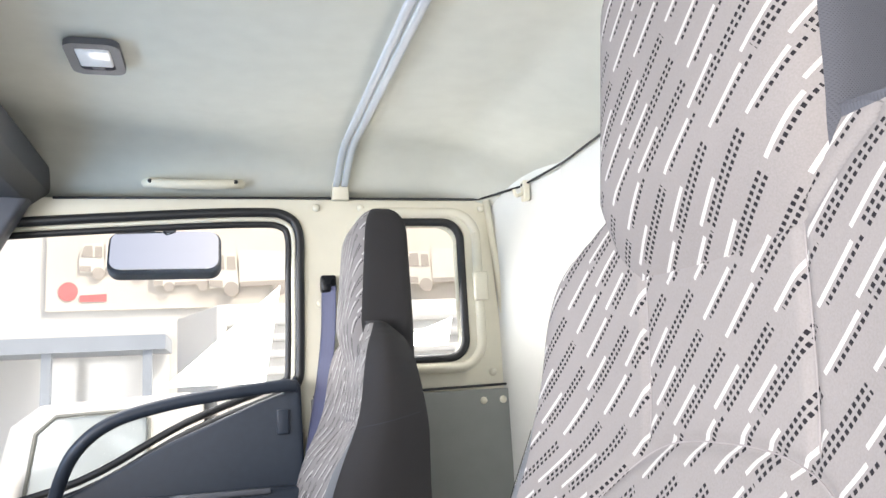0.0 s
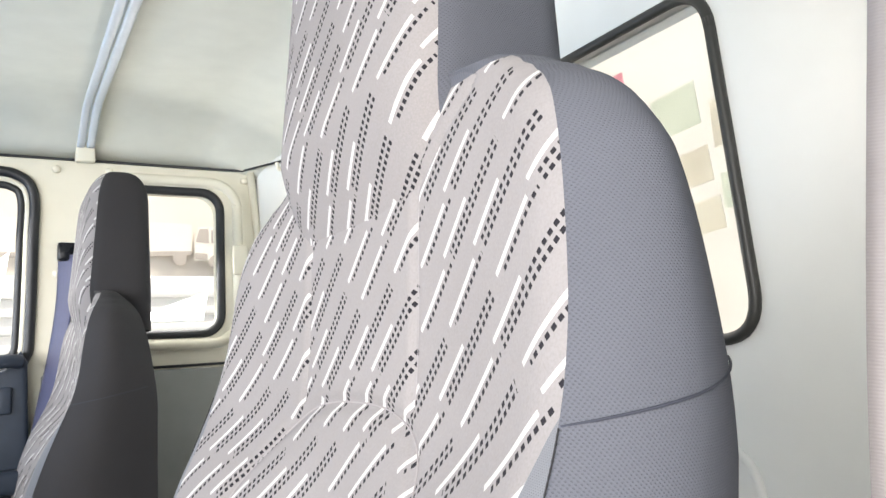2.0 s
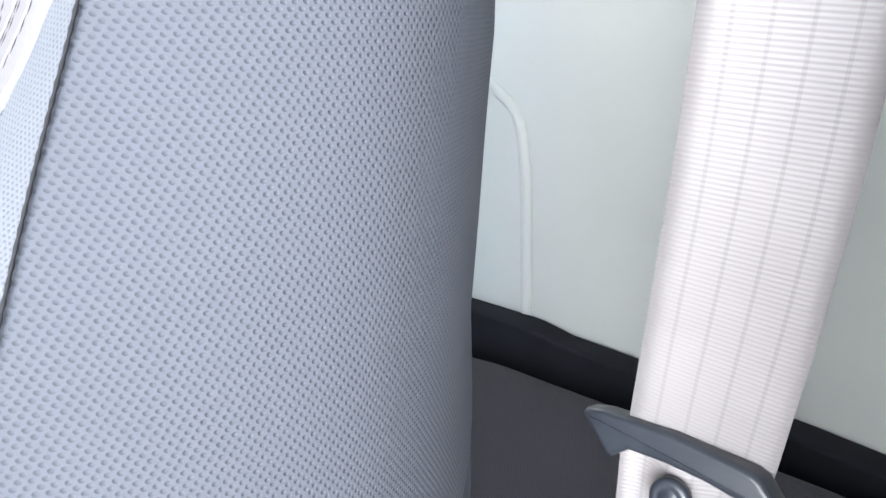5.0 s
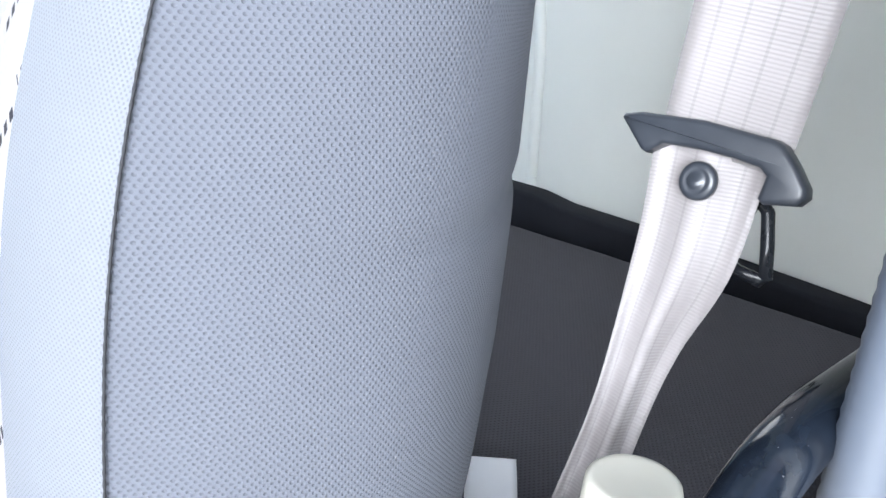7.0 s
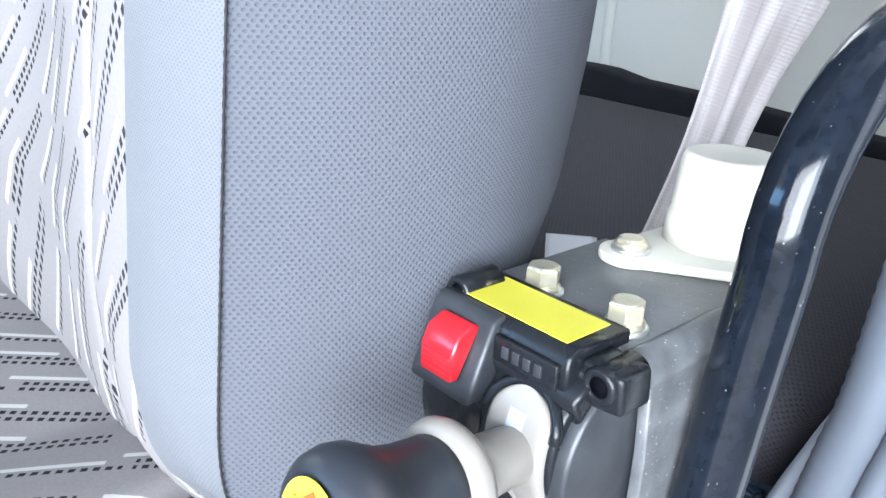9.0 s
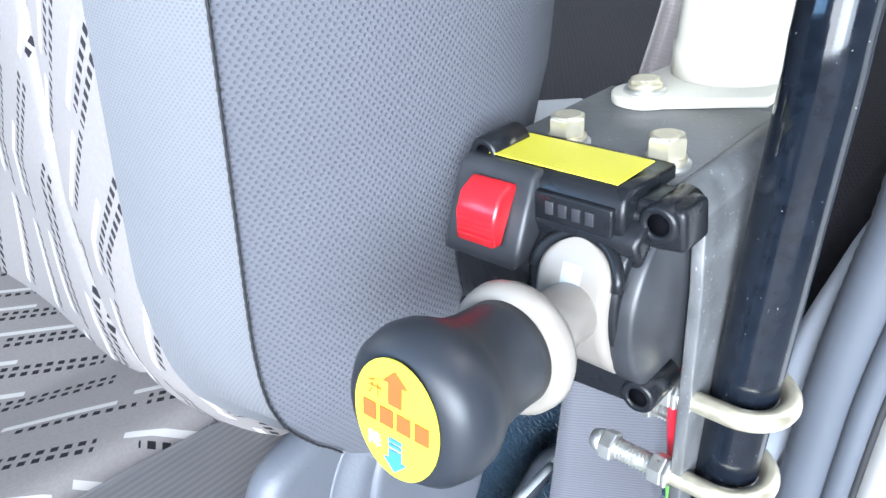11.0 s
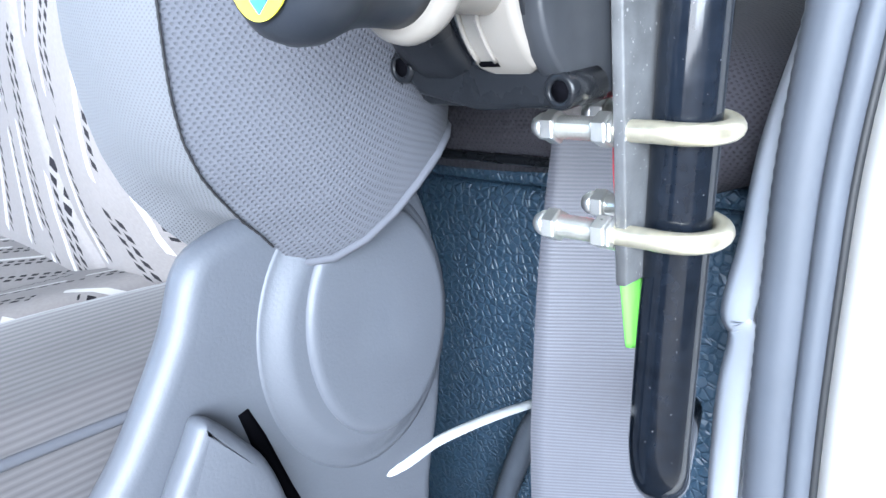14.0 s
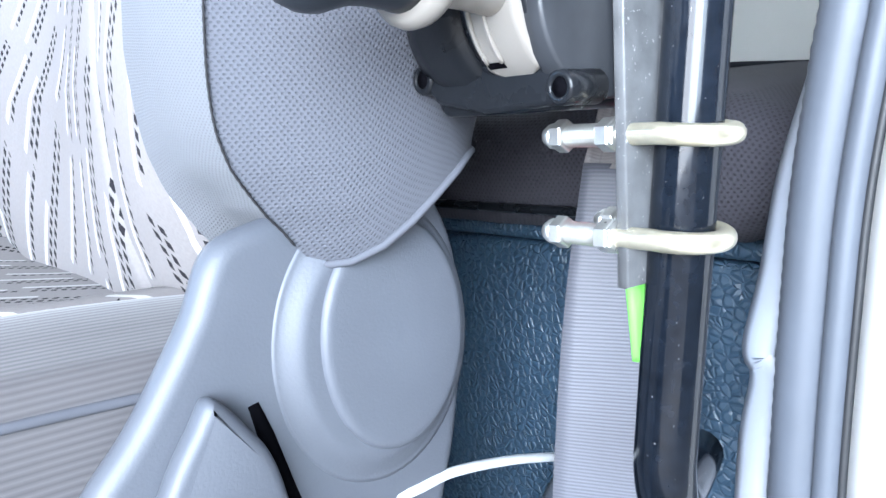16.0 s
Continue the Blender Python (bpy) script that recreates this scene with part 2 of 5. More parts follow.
M_THREAD = plain("black_thread", (0.008, 0.008, 0.010), 0.8)
M_SIDESEAM = plain("navy_seam_thread", (0.025, 0.028, 0.040), 0.9)
M_BERTHCLOTH = weave("dark_brown_grey_cloth", (0.040, 0.038, 0.048), pitch=0.0030, slot=0.6)
M_SEAMTH = plain("grey_seam_thread", (0.22, 0.20, 0.20), 0.9)
M_PLASTIC = plain("grey_moulded_plastic", (0.076, 0.083, 0.099), 0.5, bump=0.12, bump_scale=900, spread=0.06)
M_RIB = plain("pale_grey_painted_strip", (0.50, 0.54, 0.58), 0.45, spread=0.05)
M_DARKPL = matt(plain("dark_grey_plastic", (0.024, 0.032, 0.046), 0.45, grain=0.1, bump=0.1, bump_scale=800), 0.3)
M_HOLE = matt(plain("dark_hole", (0.003, 0.003, 0.004), 0.9), 0.0)
M_DRUM = matt(plain("worn_black_plastic", (0.024, 0.026, 0.030), 0.38, grain=0.12, bump=0.05, bump_scale=500, spread=0.35, scale=90), 0.4)
M_SLOT = plain("pale_grey_inset", (0.30, 0.32, 0.33), 0.4)
M_FLANGE = plain("lavender_grey_trim", (0.26, 0.28, 0.32), 0.45, spread=0.05)
M_BLACKPL = matt(plain("black_plastic", (0.008, 0.009, 0.011), 0.28, grain=0.12, bump=0.06, bump_scale=700, spread=0.3), 0.24)
M_CREAM = plain("cream_painted_metal", (0.64, 0.61, 0.50), 0.5, grain=0.1, spread=0.05, scale=20)
M_WALL = plain("pale_painted_wall", (0.66, 0.67, 0.645), 0.45, grain=0.1, spread=0.04, scale=12)
M_ROOF = plain("beige_roof_lining", (0.62, 0.625, 0.555), 0.85, bump=0.2, bump_scale=500, spread=0.06, scale=18)
M_GREYTRIM = plain("grey_lower_trim", (0.22, 0.23, 0.22), 0.6, bump=0.1, bump_scale=500, spread=0.08, scale=15)
M_RUBBER = plain("black_rubber", (0.012, 0.013, 0.015), 0.5, spread=0.2)
M_HOSE = plain("grey_blue_corrugated_plastic", (0.055, 0.064, 0.080), 0.4, spread=0.2)
M_RUBBERGREY = plain("grey_brown_rubber", (0.025, 0.025, 0.022), 0.5, spread=0.15)
M_GREENPALE = banner("pale_green_print", (0.90, 0.96, 0.90), 0.93)
M_PINKPALE = banner("pale_red_print", (0.97, 0.66, 0.73), 0.93)
M_CREAMPALE = banner("pale_cream_print", (0.96, 0.94, 0.89), 0.93)
M_BANNER = banner("white_banner_sheet", (0.86, 0.86, 0.84))
M_SEAL = plain("blue_grey_rubber_seal", (0.062, 0.070, 0.086), 0.5, spread=0.1)
M_PIPE = dusty(matt(plain("gloss_black_paint", (0.005, 0.007, 0.011), 0.12, grain=0.08, coat=0.12, spread=0.5, scale=250), 0.20), 900, 0.785)
M_TONGUE = plain("worn_dark_latch_plastic", (0.020, 0.023, 0.029), 0.38, grain=0.1, spread=0.2, scale=120, bump=0.06)
M_ZINC = plain("yellow_zinc_steel", (0.70, 0.65, 0.50), 0.34, metal=0.85, grain=0.12, spread=0.15, scale=300)
M_STEEL = plain("bright_steel", (0.66, 0.66, 0.63), 0.32, metal=0.9, grain=0.12, spread=0.12, scale=300)
M_BRACKET = dusty(plain("worn_grey_bracket_steel", (0.085, 0.088, 0.092), 0.42, grain=0.2, spread=0.55, scale=110, bump=0.2), 900, 0.735)
M_WHITEPL = plain("ivory_nylon", (0.46, 0.445, 0.385), 0.4, spread=0.04, scale=90)
M_SHAFT = plain("ivory_lever_plastic", (0.195, 0.178, 0.158), 0.35, spread=0.08, scale=120)
M_KNOB = matt(plain("soft_black_rubber", (0.017, 0.020, 0.026), 0.40, spread=0.15, bump=0.05), 0.28)
M_YELLOW = plain("yellow_sticker", (0.50, 0.46, 0.035), 0.4, spread=0.06)
M_ORANGE = plain("orange_ink", (0.62, 0.075, 0.015), 0.5)
M_BLUEINK = plain("blue_ink", (0.04, 0.17, 0.52), 0.5)
M_PALEINK = plain("pale_ink", (0.75, 0.80, 0.78), 0.5)
M_RED = plain("red_switch_plastic", (0.42, 0.010, 0.016), 0.25, spread=0.08)
M_REDWIRE = plain("red_wire", (0.62, 0.02, 0.04), 0.35)
M_GREEN = plain("green_tape", (0.14, 0.46, 0.07), 0.45)
M_BELT = webbing("pale_grey_webbing", (0.195, 0.179, 0.178), dark=0.90, lines=0.4)
M_BELT2 = webbing("grey_blue_webbing", (0.125, 0.130, 0.158), rib=0.0017, dark=0.45, lines=0.12)
M_NAVYBELT = webbing("navy_webbing", (0.05, 0.055, 0.12))
M_VINYL = leathergrain("navy_black_vinyl", (0.030, 0.060, 0.098), 205, 0.45)
M_BOARD = matt(plain("dark_lining_board", (0.011, 0.012, 0.017), 0.85, spread=0.25, scale=30, bump=0.1), 0.2)
M_FLOOR = leathergrain("black_floor_mat", (0.018, 0.02, 0.025), 90)
M_WHITE = plain("white_paint", (0.66, 0.66, 0.65), 0.35, spread=0.03, scale=6)
M_CABLE = plain("pale_grey_cable", (0.55, 0.57, 0.58), 0.4)
M_TAG = plain("white_label", (0.55, 0.55, 0.58), 0.55, spread=0.04)


def glass(name, tint=(0.9, 0.95, 0.95)):
    m, nt, b = node_mat(name)
    b.inputs["Base Color"].default_value = (*tint, 1)
    b.inputs["Roughness"].default_value = 0.0
    b.inputs["Transmission Weight"].default_value = 1.0
    b.inputs["IOR"].default_value = 1.05
    return m


M_GLASS = glass("window_glass")
M_MIRROR = plain("mirror_glass", (0.93, 0.95, 0.96), 0.03, metal=1.0, spread=0.01)
M_GROUND = plain("pale_concrete", (0.42, 0.41, 0.39), 0.85, spread=0.12, scale=3, bump=0.2, bump_scale=60)
M_STUCCO = plain("white_render", (0.72, 0.71, 0.68), 0.8, spread=0.05, scale=2)
# for the unseen wall; dark to keep reflections in bar and plastics low
M_UNSEENWALL = plain("dark_unseen_wall", (0.20, 0.20, 0.19), 0.85, spread=0.2, scale=3, bump=0.2, bump_scale=60)
M_POSTER = plain("beige_poster", (0.74, 0.69, 0.62), 0.6, spread=0.10, scale=2)
M_PRINT = plain("cream_print", (0.80, 0.77, 0.70), 0.6, spread=0.06)
M_PRINTDK = plain("brown_print", (0.46, 0.42, 0.38), 0.6, spread=0.1)
M_PRINTRED = plain("red_print", (0.70, 0.22, 0.22), 0.6)
M_STEELBLUE = plain("blue_grey_beam", (0.36, 0.41, 0.48), 0.5)
M_TRUCKGLASS = plain("dark_truck_glass", (0.42, 0.47, 0.50), 0.12, spread=0.1)
M_LENS = plain("clear_lamp_lens", (0.82, 0.84, 0.86), 0.12, spread=0.05)

# ---- mesh helpers ----


def mesh_ob(name, verts, faces, mat, parent=None, label="", uvs=None, smooth=True):
    me = bpy.data.meshes.new(name)
    me.from_pydata([tuple(map(float, v)) for v in verts], [], faces)
    if uvs is not None:
        lay = me.uv_layers.new(name="UVMap")
        for lp in me.loops:
            lay.data[lp.index].uv = uvs[lp.vertex_index]
    me.materials.append(mat)
    me.polygons.foreach_set("use_smooth", [smooth] * len(me.polygons))
    me.update()
    ob = new(name, me)
    if parent is not None:
        ob.parent = parent
    if label:
        tagged(ob, label)
    return ob


def part(name, bm, mat, parent=None, label="", smooth=True):
    me = bpy.data.meshes.new(name)
    bmesh.ops.recalc_face_normals(bm, faces=bm.faces)
    bm.to_mesh(me)
    bm.free()
    me.materials.append(mat)
    me.polygons.foreach_set("use_smooth", [smooth] * len(me.polygons))
    ob = new(name, me)
    if parent is not None:
        ob.parent = parent
    if label:
        tagged(ob, label)
    return ob


def thing(name, label, category, group="", kind="", at=(0, 0, 0)):
    ob = new(name)
    ob.location = at
    return tagged(ob, label, category, group, kind)


def box_bm(x0, x1, y0, y1, z0, z1, bevel=0.0, seg=2, bm=None):
    bm = bm or bmesh.new()
    g = bmesh.ops.create_cube(bm, size=1.0, matrix=Matrix.Translation(((x0 + x1) / 2, (y0 + y1) / 2, (z0 + z1) / 2)) @ Matrix.Diagonal((x1 - x0, y1 - y0, z1 - z0, 1)))
    if bevel:
        es = {e for v in g["verts"] for e in v.link_edges}
        bmesh.ops.bevel(bm, geom=list(es), offset=bevel, segments=seg, affect="EDGES", profile=0.5)
    return bm


def cyl_bm(p, axis, r, h, n=24, r2=None, bevel=0.0, bm=None):
    """A cylinder or cone from p along axis."""
    bm = bm or bmesh.new()
    a = Vector(axis).normalized()
    rot = a.to_track_quat("Z", "Y").to_matrix().to_4x4()
    m = Matrix.Translation(Vector(p) + a * h / 2) @ rot
    g = bmesh.ops.create_cone(bm, cap_ends=True, segments=n, radius1=r, radius2=r if r2 is None else r2, depth=h, matrix=m)
    if bevel:
        es = [e for e in {e for v in g["verts"] for e in v.link_edges} if len(e.link_faces) == 2 and any(len(f.verts) > 4 for f in e.link_faces)]
        bmesh.ops.bevel(bm, geom=es, offset=bevel, segments=2, affect="EDGES", profile=0.5)
    return bm


def lathe(name, p, axis, profile, mat, parent=None, label="", n=32, squash=(1, 1)):
    """Turn (distance along the axis, radius) pairs round an axis."""
    a = Vector(axis).normalized()
    rot = a.to_track_quat("Z", "Y").to_matrix()
    vs, fs = [], []
    for d, r in profile:
        for i in range(n):
            t = 2 * math.pi * i / n
            vs.append(Vector(p) + rot @ Vector((r * squash[0] * math.cos(t), r * squash[1] * math.sin(t), d)))
    for j in range(len(profile) - 1):
        for i in range(n):
            k = (i + 1) % n
            fs.append((j * n + i, j * n + k, (j + 1) * n + k, (j + 1) * n + i))
    fs.append(tuple(reversed(range(n))))
    m = (len(profile) - 1) * n
    fs.append(tuple(range(m, m + n)))
    return mesh_ob(name, vs, fs, mat, parent, label)


def smooth_path(pts, n=8):
    """Catmull-Rom through the points."""
    P = [Vector(p) for p in pts]
    P = [P[0] * 2 - P[1]] + P + [P[-1] * 2 - P[-2]]
    out = []
    for i in range(1, len(P) - 2):
        a, b, c, d = P[i - 1:i + 3]
        for j in range(n):
            t = j / n
            out.append(0.5 * (2 * b + (c - a) * t + (2 * a - 5 * b + 4 * c - d) * t * t + (3 * b - a - 3 * c + d) * t ** 3))
    out.append(P[-2])
    return out


def even_path(pts, step):
    """The same path with points at even steps."""
    P = [Vector(p) for p in pts]
    out, left = [P[0]], step
    for a, b in zip(P, P[1:]):
        d = (b - a).length
        while d >= left > 0:
            a = a + (b - a).normalized() * left
            out.append(a.copy())
            d = (b - a).length
            left = step
        left -= d
    return out


def tube(name, pts, r, mat, parent=None, label="", n=16, ridges=0.0, step=1):
    """A round bar along points; ridges makes a corrugated hose."""
    P = [Vector(p) for p in pts]
    vs, fs = [], []
    up = Vector((0.13, 0.31, 0.94)).normalized()
    t0 = (P[1] - P[0]).normalized()
    nrm = (up - t0 * up.dot(t0)).normalized()
    for i, p in enumerate(P):
        t = (P[min(i + 1, len(P) - 1)] - P[max(i - 1, 0)]).normalized()
        nrm = (nrm - t * nrm.dot(t)).normalized()
        bi = t.cross(nrm)
        rr = r * (1 + ridges * (1 if i % 2 else -1))
        for k in range(n):
            a = 2 * math.pi * k / n
            vs.append(p + (nrm * math.cos(a) + bi * math.sin(a)) * rr)
    for i in range(len(P) - 1):
        for k in range(n):
            l = (k + 1) % n
            fs.append((i * n + k, i * n + l, (i + 1) * n + l, (i + 1) * n + k))
    fs.append(tuple(reversed(range(n))))
    m = (len(P) - 1) * n
    fs.append(tuple(range(m, m + n)))
    return mesh_ob(name, vs, fs, mat, parent, label)


def strap(name, pts, dirs, width, mat, parent=None, label="", thick=0.0014, cols=8, cup=0.0):
    """A flat belt along points; dirs gives the way across it at each point."""
    n = 10
    P = smooth_path(pts, n)
    D = smooth_path(dirs, n)
    W = [w for w in smooth_path([(w, 0, 0) for w in (width if isinstance(width, (list, tuple)) else [width] * len(pts))], n)]
    vs, fs, uvs = [], [], []
    s = 0.0
    R = 2 * (cols + 1)
    for i, p in enumerate(P):
        t = (P[min(i + 1, len(P) - 1)] - P[max(i - 1, 0)]).normalized()
        d = D[i]
        d = (d - t * d.dot(t)).normalized()
        nn = t.cross(d)
        if i:
            s += (p - P[i - 1]).length
        for side in (0, 1):
            for c in range(cols + 1):
                f = c / cols - 0.5
                if side:
                    f = -f
                edge = thick * (0.5 if abs(f) < 0.49 else 0.15)
                vs.append(p + d * f * W[i].x + nn * ((edge if side == 0 else -edge) + cup * math.cos(f * math.pi * 3) * 0.5))
                uvs.append((f * 0.048, s))
    for i in range(len(P) - 1):
        for k in range(R):
            l = (k + 1) % R
            fs.append((i * R + k, i * R + l, (i + 1) * R + l, (i + 1) * R + k))
    fs.append(tuple(reversed(range(R))))
    m = (len(P) - 1) * R
    fs.append(tuple(range(m, m + R)))
    return mesh_ob(name, vs, fs, mat, parent, label, uvs)


def prism(name, outline, y0, y1, mat, parent=None, label="", bevel=0.0, seg=3, axis="y", smooth=True):
    """A flat shape with thickness; outline in (x, z) for axis y, (y, z) for axis x, (x, y) for axis z."""
    bm = bmesh.new()
    put = {"y": lambda a, b, d: (a, d, b), "x": lambda a, b, d: (d, a, b), "z": lambda a, b, d: (a, b, d)}[axis]
    lo = [bm.verts.new(put(a, b, y0)) for a, b in outline]
    hi = [bm.verts.new(put(a, b, y1)) for a, b in outline]
    n = len(outline)
    bm.faces.new(lo)
    bm.faces.new(hi)
    for i in range(n):
        bm.faces.new((lo[i], lo[(i + 1) % n], hi[(i + 1) % n], hi[i]))
    bmesh.ops.recalc_face_normals(bm, faces=bm.faces)
    if bevel:
        es = [e for e in bm.edges if any(len(f.verts) == n for f in e.link_faces)] if n != 4 else list(bm.edges)
        bmesh.ops.bevel(bm, geom=es, offset=bevel, segments=seg, affect="EDGES", profile=0.5)
    return part(name, bm, mat, parent, label, smooth)


def rounded(a0, a1, b0, b1, r, n=6):
    """A rectangle's outline with round corners."""
    out = []
    for ca, cb, t in ((a1 - r, b1 - r, 0), (a0 + r, b1 - r, 90), (a0 + r, b0 + r, 180), (a1 - r, b0 + r, 270)):
        for i in range(n + 1):
            w = radians(t + 90 * i / n)
            out.append((ca + r * math.cos(w), cb + r * math.sin(w)))
    return out


def ring_panel(name, outer, holes, d0, d1, axis, mat, parent=None, label="", smooth=False):
    """A wall with openings that go through it."""
    cu = bpy.data.curves.new(name, "CURVE")
    cu.dimensions = "2D"
    cu.fill_mode = "BOTH"
    cu.extrude = (d1 - d0) / 2
    for loop in [outer] + list(holes):
        sp = cu.splines.new("POLY")
        sp.points.add(len(loop) - 1)
        for q, (a, b) in zip(sp.points, loop):
            q.co = (a, b, 0, 1)
        sp.use_cyclic_u = True
    tmp = bpy.data.objects.new(name, cu)
    me = bpy.data.meshes.new_from_object(tmp)
    bpy.data.objects.remove(tmp)
    mid = (d0 + d1) / 2
    for v in me.vertices:
        a, b, c = v.co
        v.co = {"y": (a, mid + c, b), "x": (mid + c, a, b), "z": (a, b, mid + c)}[axis]
    me.materials.clear()
    me.materials.append(mat)
    bm = bmesh.new()
    bm.from_mesh(me)
    bmesh.ops.remove_doubles(bm, verts=bm.verts, dist=1e-5)
    bpy.data.meshes.remove(me)
    return part(name, bm, mat, parent, label, smooth)


def lerp_table(tab, z):
    """Smoothly read a table of rows (z, a, b, ...)."""
    if z <= tab[0][0]:
        return tab[0][1:]
    for lo, hi in zip(tab, tab[1:]):
        if z <= hi[0]:
            f = (z - lo[0]) / (hi[0] - lo[0])
            return [a + (b - a) * f for a, b in zip(lo[1:], hi[1:])]
    return tab[-1][1:]


def smooth_table(tab, z, w=0.012):
    rows = [lerp_table(tab, z + w * k) for k in (-2, -1, 0, 1, 2)]
    return [sum(r[i] * g for r, g in zip(rows, (1, 2, 3, 2, 1))) / 9 for i in range(len(rows[0]))]


# ---- the cab's shell ----
NEAR, FAR, REAR, FRONT = 0.41, 2.36, 1.12, -0.95
FLOOR, SEAM, ROOF = 0.10, 1.51, 1.615

prism("floor", [(FRONT, 0.30), (REAR + 0.1, 0.30), (REAR + 0.1, FAR + 0.1), (FRONT, FAR + 0.1)], FLOOR - 0.05, FLOOR, M_FLOOR, axis="z", smooth=False)
tagged(bpy.data.objects["floor"], "black textured rubber floor mat of the cab", "floor", kind="structure")

# far side: door window and quarter window cut through the panel
DOOR_HOLE = [(-0.55, 1.40), (-0.45, 1.425), (0.10, 1.462), (0.40, 1.472), (0.455, 1.455), (0.478, 1.41), (0.470, 1.05), (0.455, 1.012), (0.40, 1.0), (-0.04, 0.80), (-0.55, 0.70)]
QUARTER = rounded(0.665, 0.915, 1.075, 1.445, 0.05)
far_outer = [(FRONT, FLOOR), (1.02, FLOOR), (1.03, 1.0), (1.0, SEAM), (FRONT, SEAM)]
w = ring_panel("wall_far", far_outer, [DOOR_HOLE, QUARTER], FAR, FAR + 0.06, "y", M_CREAM)
tagged(w, "cream painted inner side panel with screws", "wall", kind="structure")

# rear wall with a window
RW = []
for k, (p, q, n) in enumerate((((0.842, 0.985), (0.872, 1.400), (1.560, 1.400)), ((0.872, 1.400), (1.560, 1.400), (1.570, 0.985)), ((1.560, 1.400), (1.570, 0.985), (0.842, 0.985)), ((1.570, 0.985), (0.842, 0.985), (0.872, 1.400)))):
    p, q, n = Vector(p), Vector(q), Vector(n)
    c1, c2 = q + (p - q).normalized() * 0.055, q + (n - q).normalized() * 0.055
    for t in np.linspace(0, 1, 9):
        RW.append(tuple(c1 * (1 - t) ** 2 + q * 2 * t * (1 - t) + c2 * t ** 2))
w = ring_panel("wall_rear", [(0.30, FLOOR), (2.10, FLOOR), (2.10, 1.66), (0.30, 1.66)], [RW], REAR, REAR + 0.05, "x", M_WALL)
tagged(w, "pale grey painted rear cab wall", "wall", kind="structure")
prism("wall_corner", [(1.02, FAR), (1.02, FAR + 0.05), (REAR + 0.05, 2.10), (REAR, 2.10)], FLOOR, 1.64, M_WALL, axis="z", smooth=False)
tagged(bpy.data.objects["wall_corner"], "pale chamfered rear cab corner panel", "wall", kind="structure")

bead = tube("rear_bead", smooth_path([(1.119, 1.30, 0.885), (1.119, 0.97, 0.880), (1.119, 0.895, 0.862), (1.119, 0.865, 0.81), (1.119, 0.860, 0.62)], 8), 0.006, M_WALL, n=10)
tagged(bead, "pressed bead in the rear wall", "trim", kind="structure")

# near side behind the door opening, and the header over it
w = prism("wall_near", [(0.72, 0.36), (REAR + 0.05, 0.36), (REAR + 0.05, NEAR), (0.72, NEAR)], FLOOR, 1.60, M_WALL, axis="z", smooth=False)
tagged(w, "pale painted panel behind the door opening", "wall", kind="structure")
w = prism("header_near", [(FRONT, 0.30), (0.75, 0.30), (0.75, 0.40), (FRONT, 0.40)], 1.44, 1.56, M_CREAM, axis="z", smooth=False)
tagged(w, "cream painted door header", "trim", kind="structure")

# windscreen side: cowl and A pillars
w = prism("dashboard", [(FRONT, 0.60), (-0.35, 0.62), (-0.28, 0.75), (-0.30, 0.86), (-0.45, 0.93), (FRONT, 0.95)], 0.45, FAR, M_DARKPL, axis="y", bevel=0.0)
tagged(w, "dark grey moulded dashboard", "dashboard", kind="structure")
w = prism("wall_front", [(0.30, FLOOR), (FAR + 0.06, FLOOR), (FAR + 0.06, 0.93), (0.30, 0.93)], FRONT - 0.05, FRONT, M_DARKPL, axis="x", smooth=False)
tagged(w, "dark lower front bulkhead", "wall", kind="structure")
w = prism("front_header", [(-0.42, 1.50), (-0.17, 1.49), (-0.13, 1.52), (-0.12, 1.57), (-0.16, 1.63), (-0.42, 1.63)], 0.40, FAR, M_PLASTIC, bevel=0.0)
tagged(w, "grey moulded header over the windscreen", "trim", kind="structure")
w = prism("a_pillar", [(-0.62, 0.8), (-0.53, 0.8), (-0.16, 1.50), (-0.28, 1.52)], FAR - 0.07, FAR - 0.005, M_PLASTIC, bevel=0.012)
tagged(w, "grey plastic windscreen pillar trim", "trim", kind="structure")

# roof: curved at both sides
def roof_z(y):
    e = min(y - 0.33, FAR + 0.03 - y)
    return SEAM + (ROOF - SEAM) * (1 - max(0.0, 1 - e / 0.30) ** 2.6)


vs, fs = [], []
ny, nx = 40, 110
for i in range(nx + 1):
    for j in range(ny + 1):
        x = FRONT + 0.25 + (REAR + 0.02 - FRONT - 0.25) * i / nx
        y = 0.33 + (FAR + 0.03 - 0.33) * j / ny
        k = (x - 0.875) / 0.03
        back = 0.03 * (max(0.0, k) if abs(k) > 1 else (k + 1) ** 2 / 4)
        vs.append((x, y, roof_z(y) - 0.26 * back))
for i in range(nx):
    for j in range(ny):
        a = i * (ny + 1) + j
        fs.append((a, a + ny + 1, a + ny + 2, a + 1))
roof = mesh_ob("ceiling", vs, fs, M_ROOF)
sol = roof.modifiers.new("thick", "SOLIDIFY")
sol.thickness, sol.offset = 0.02, 1
tagged(roof, "beige moulded roof lining", "ceiling", kind="structure")

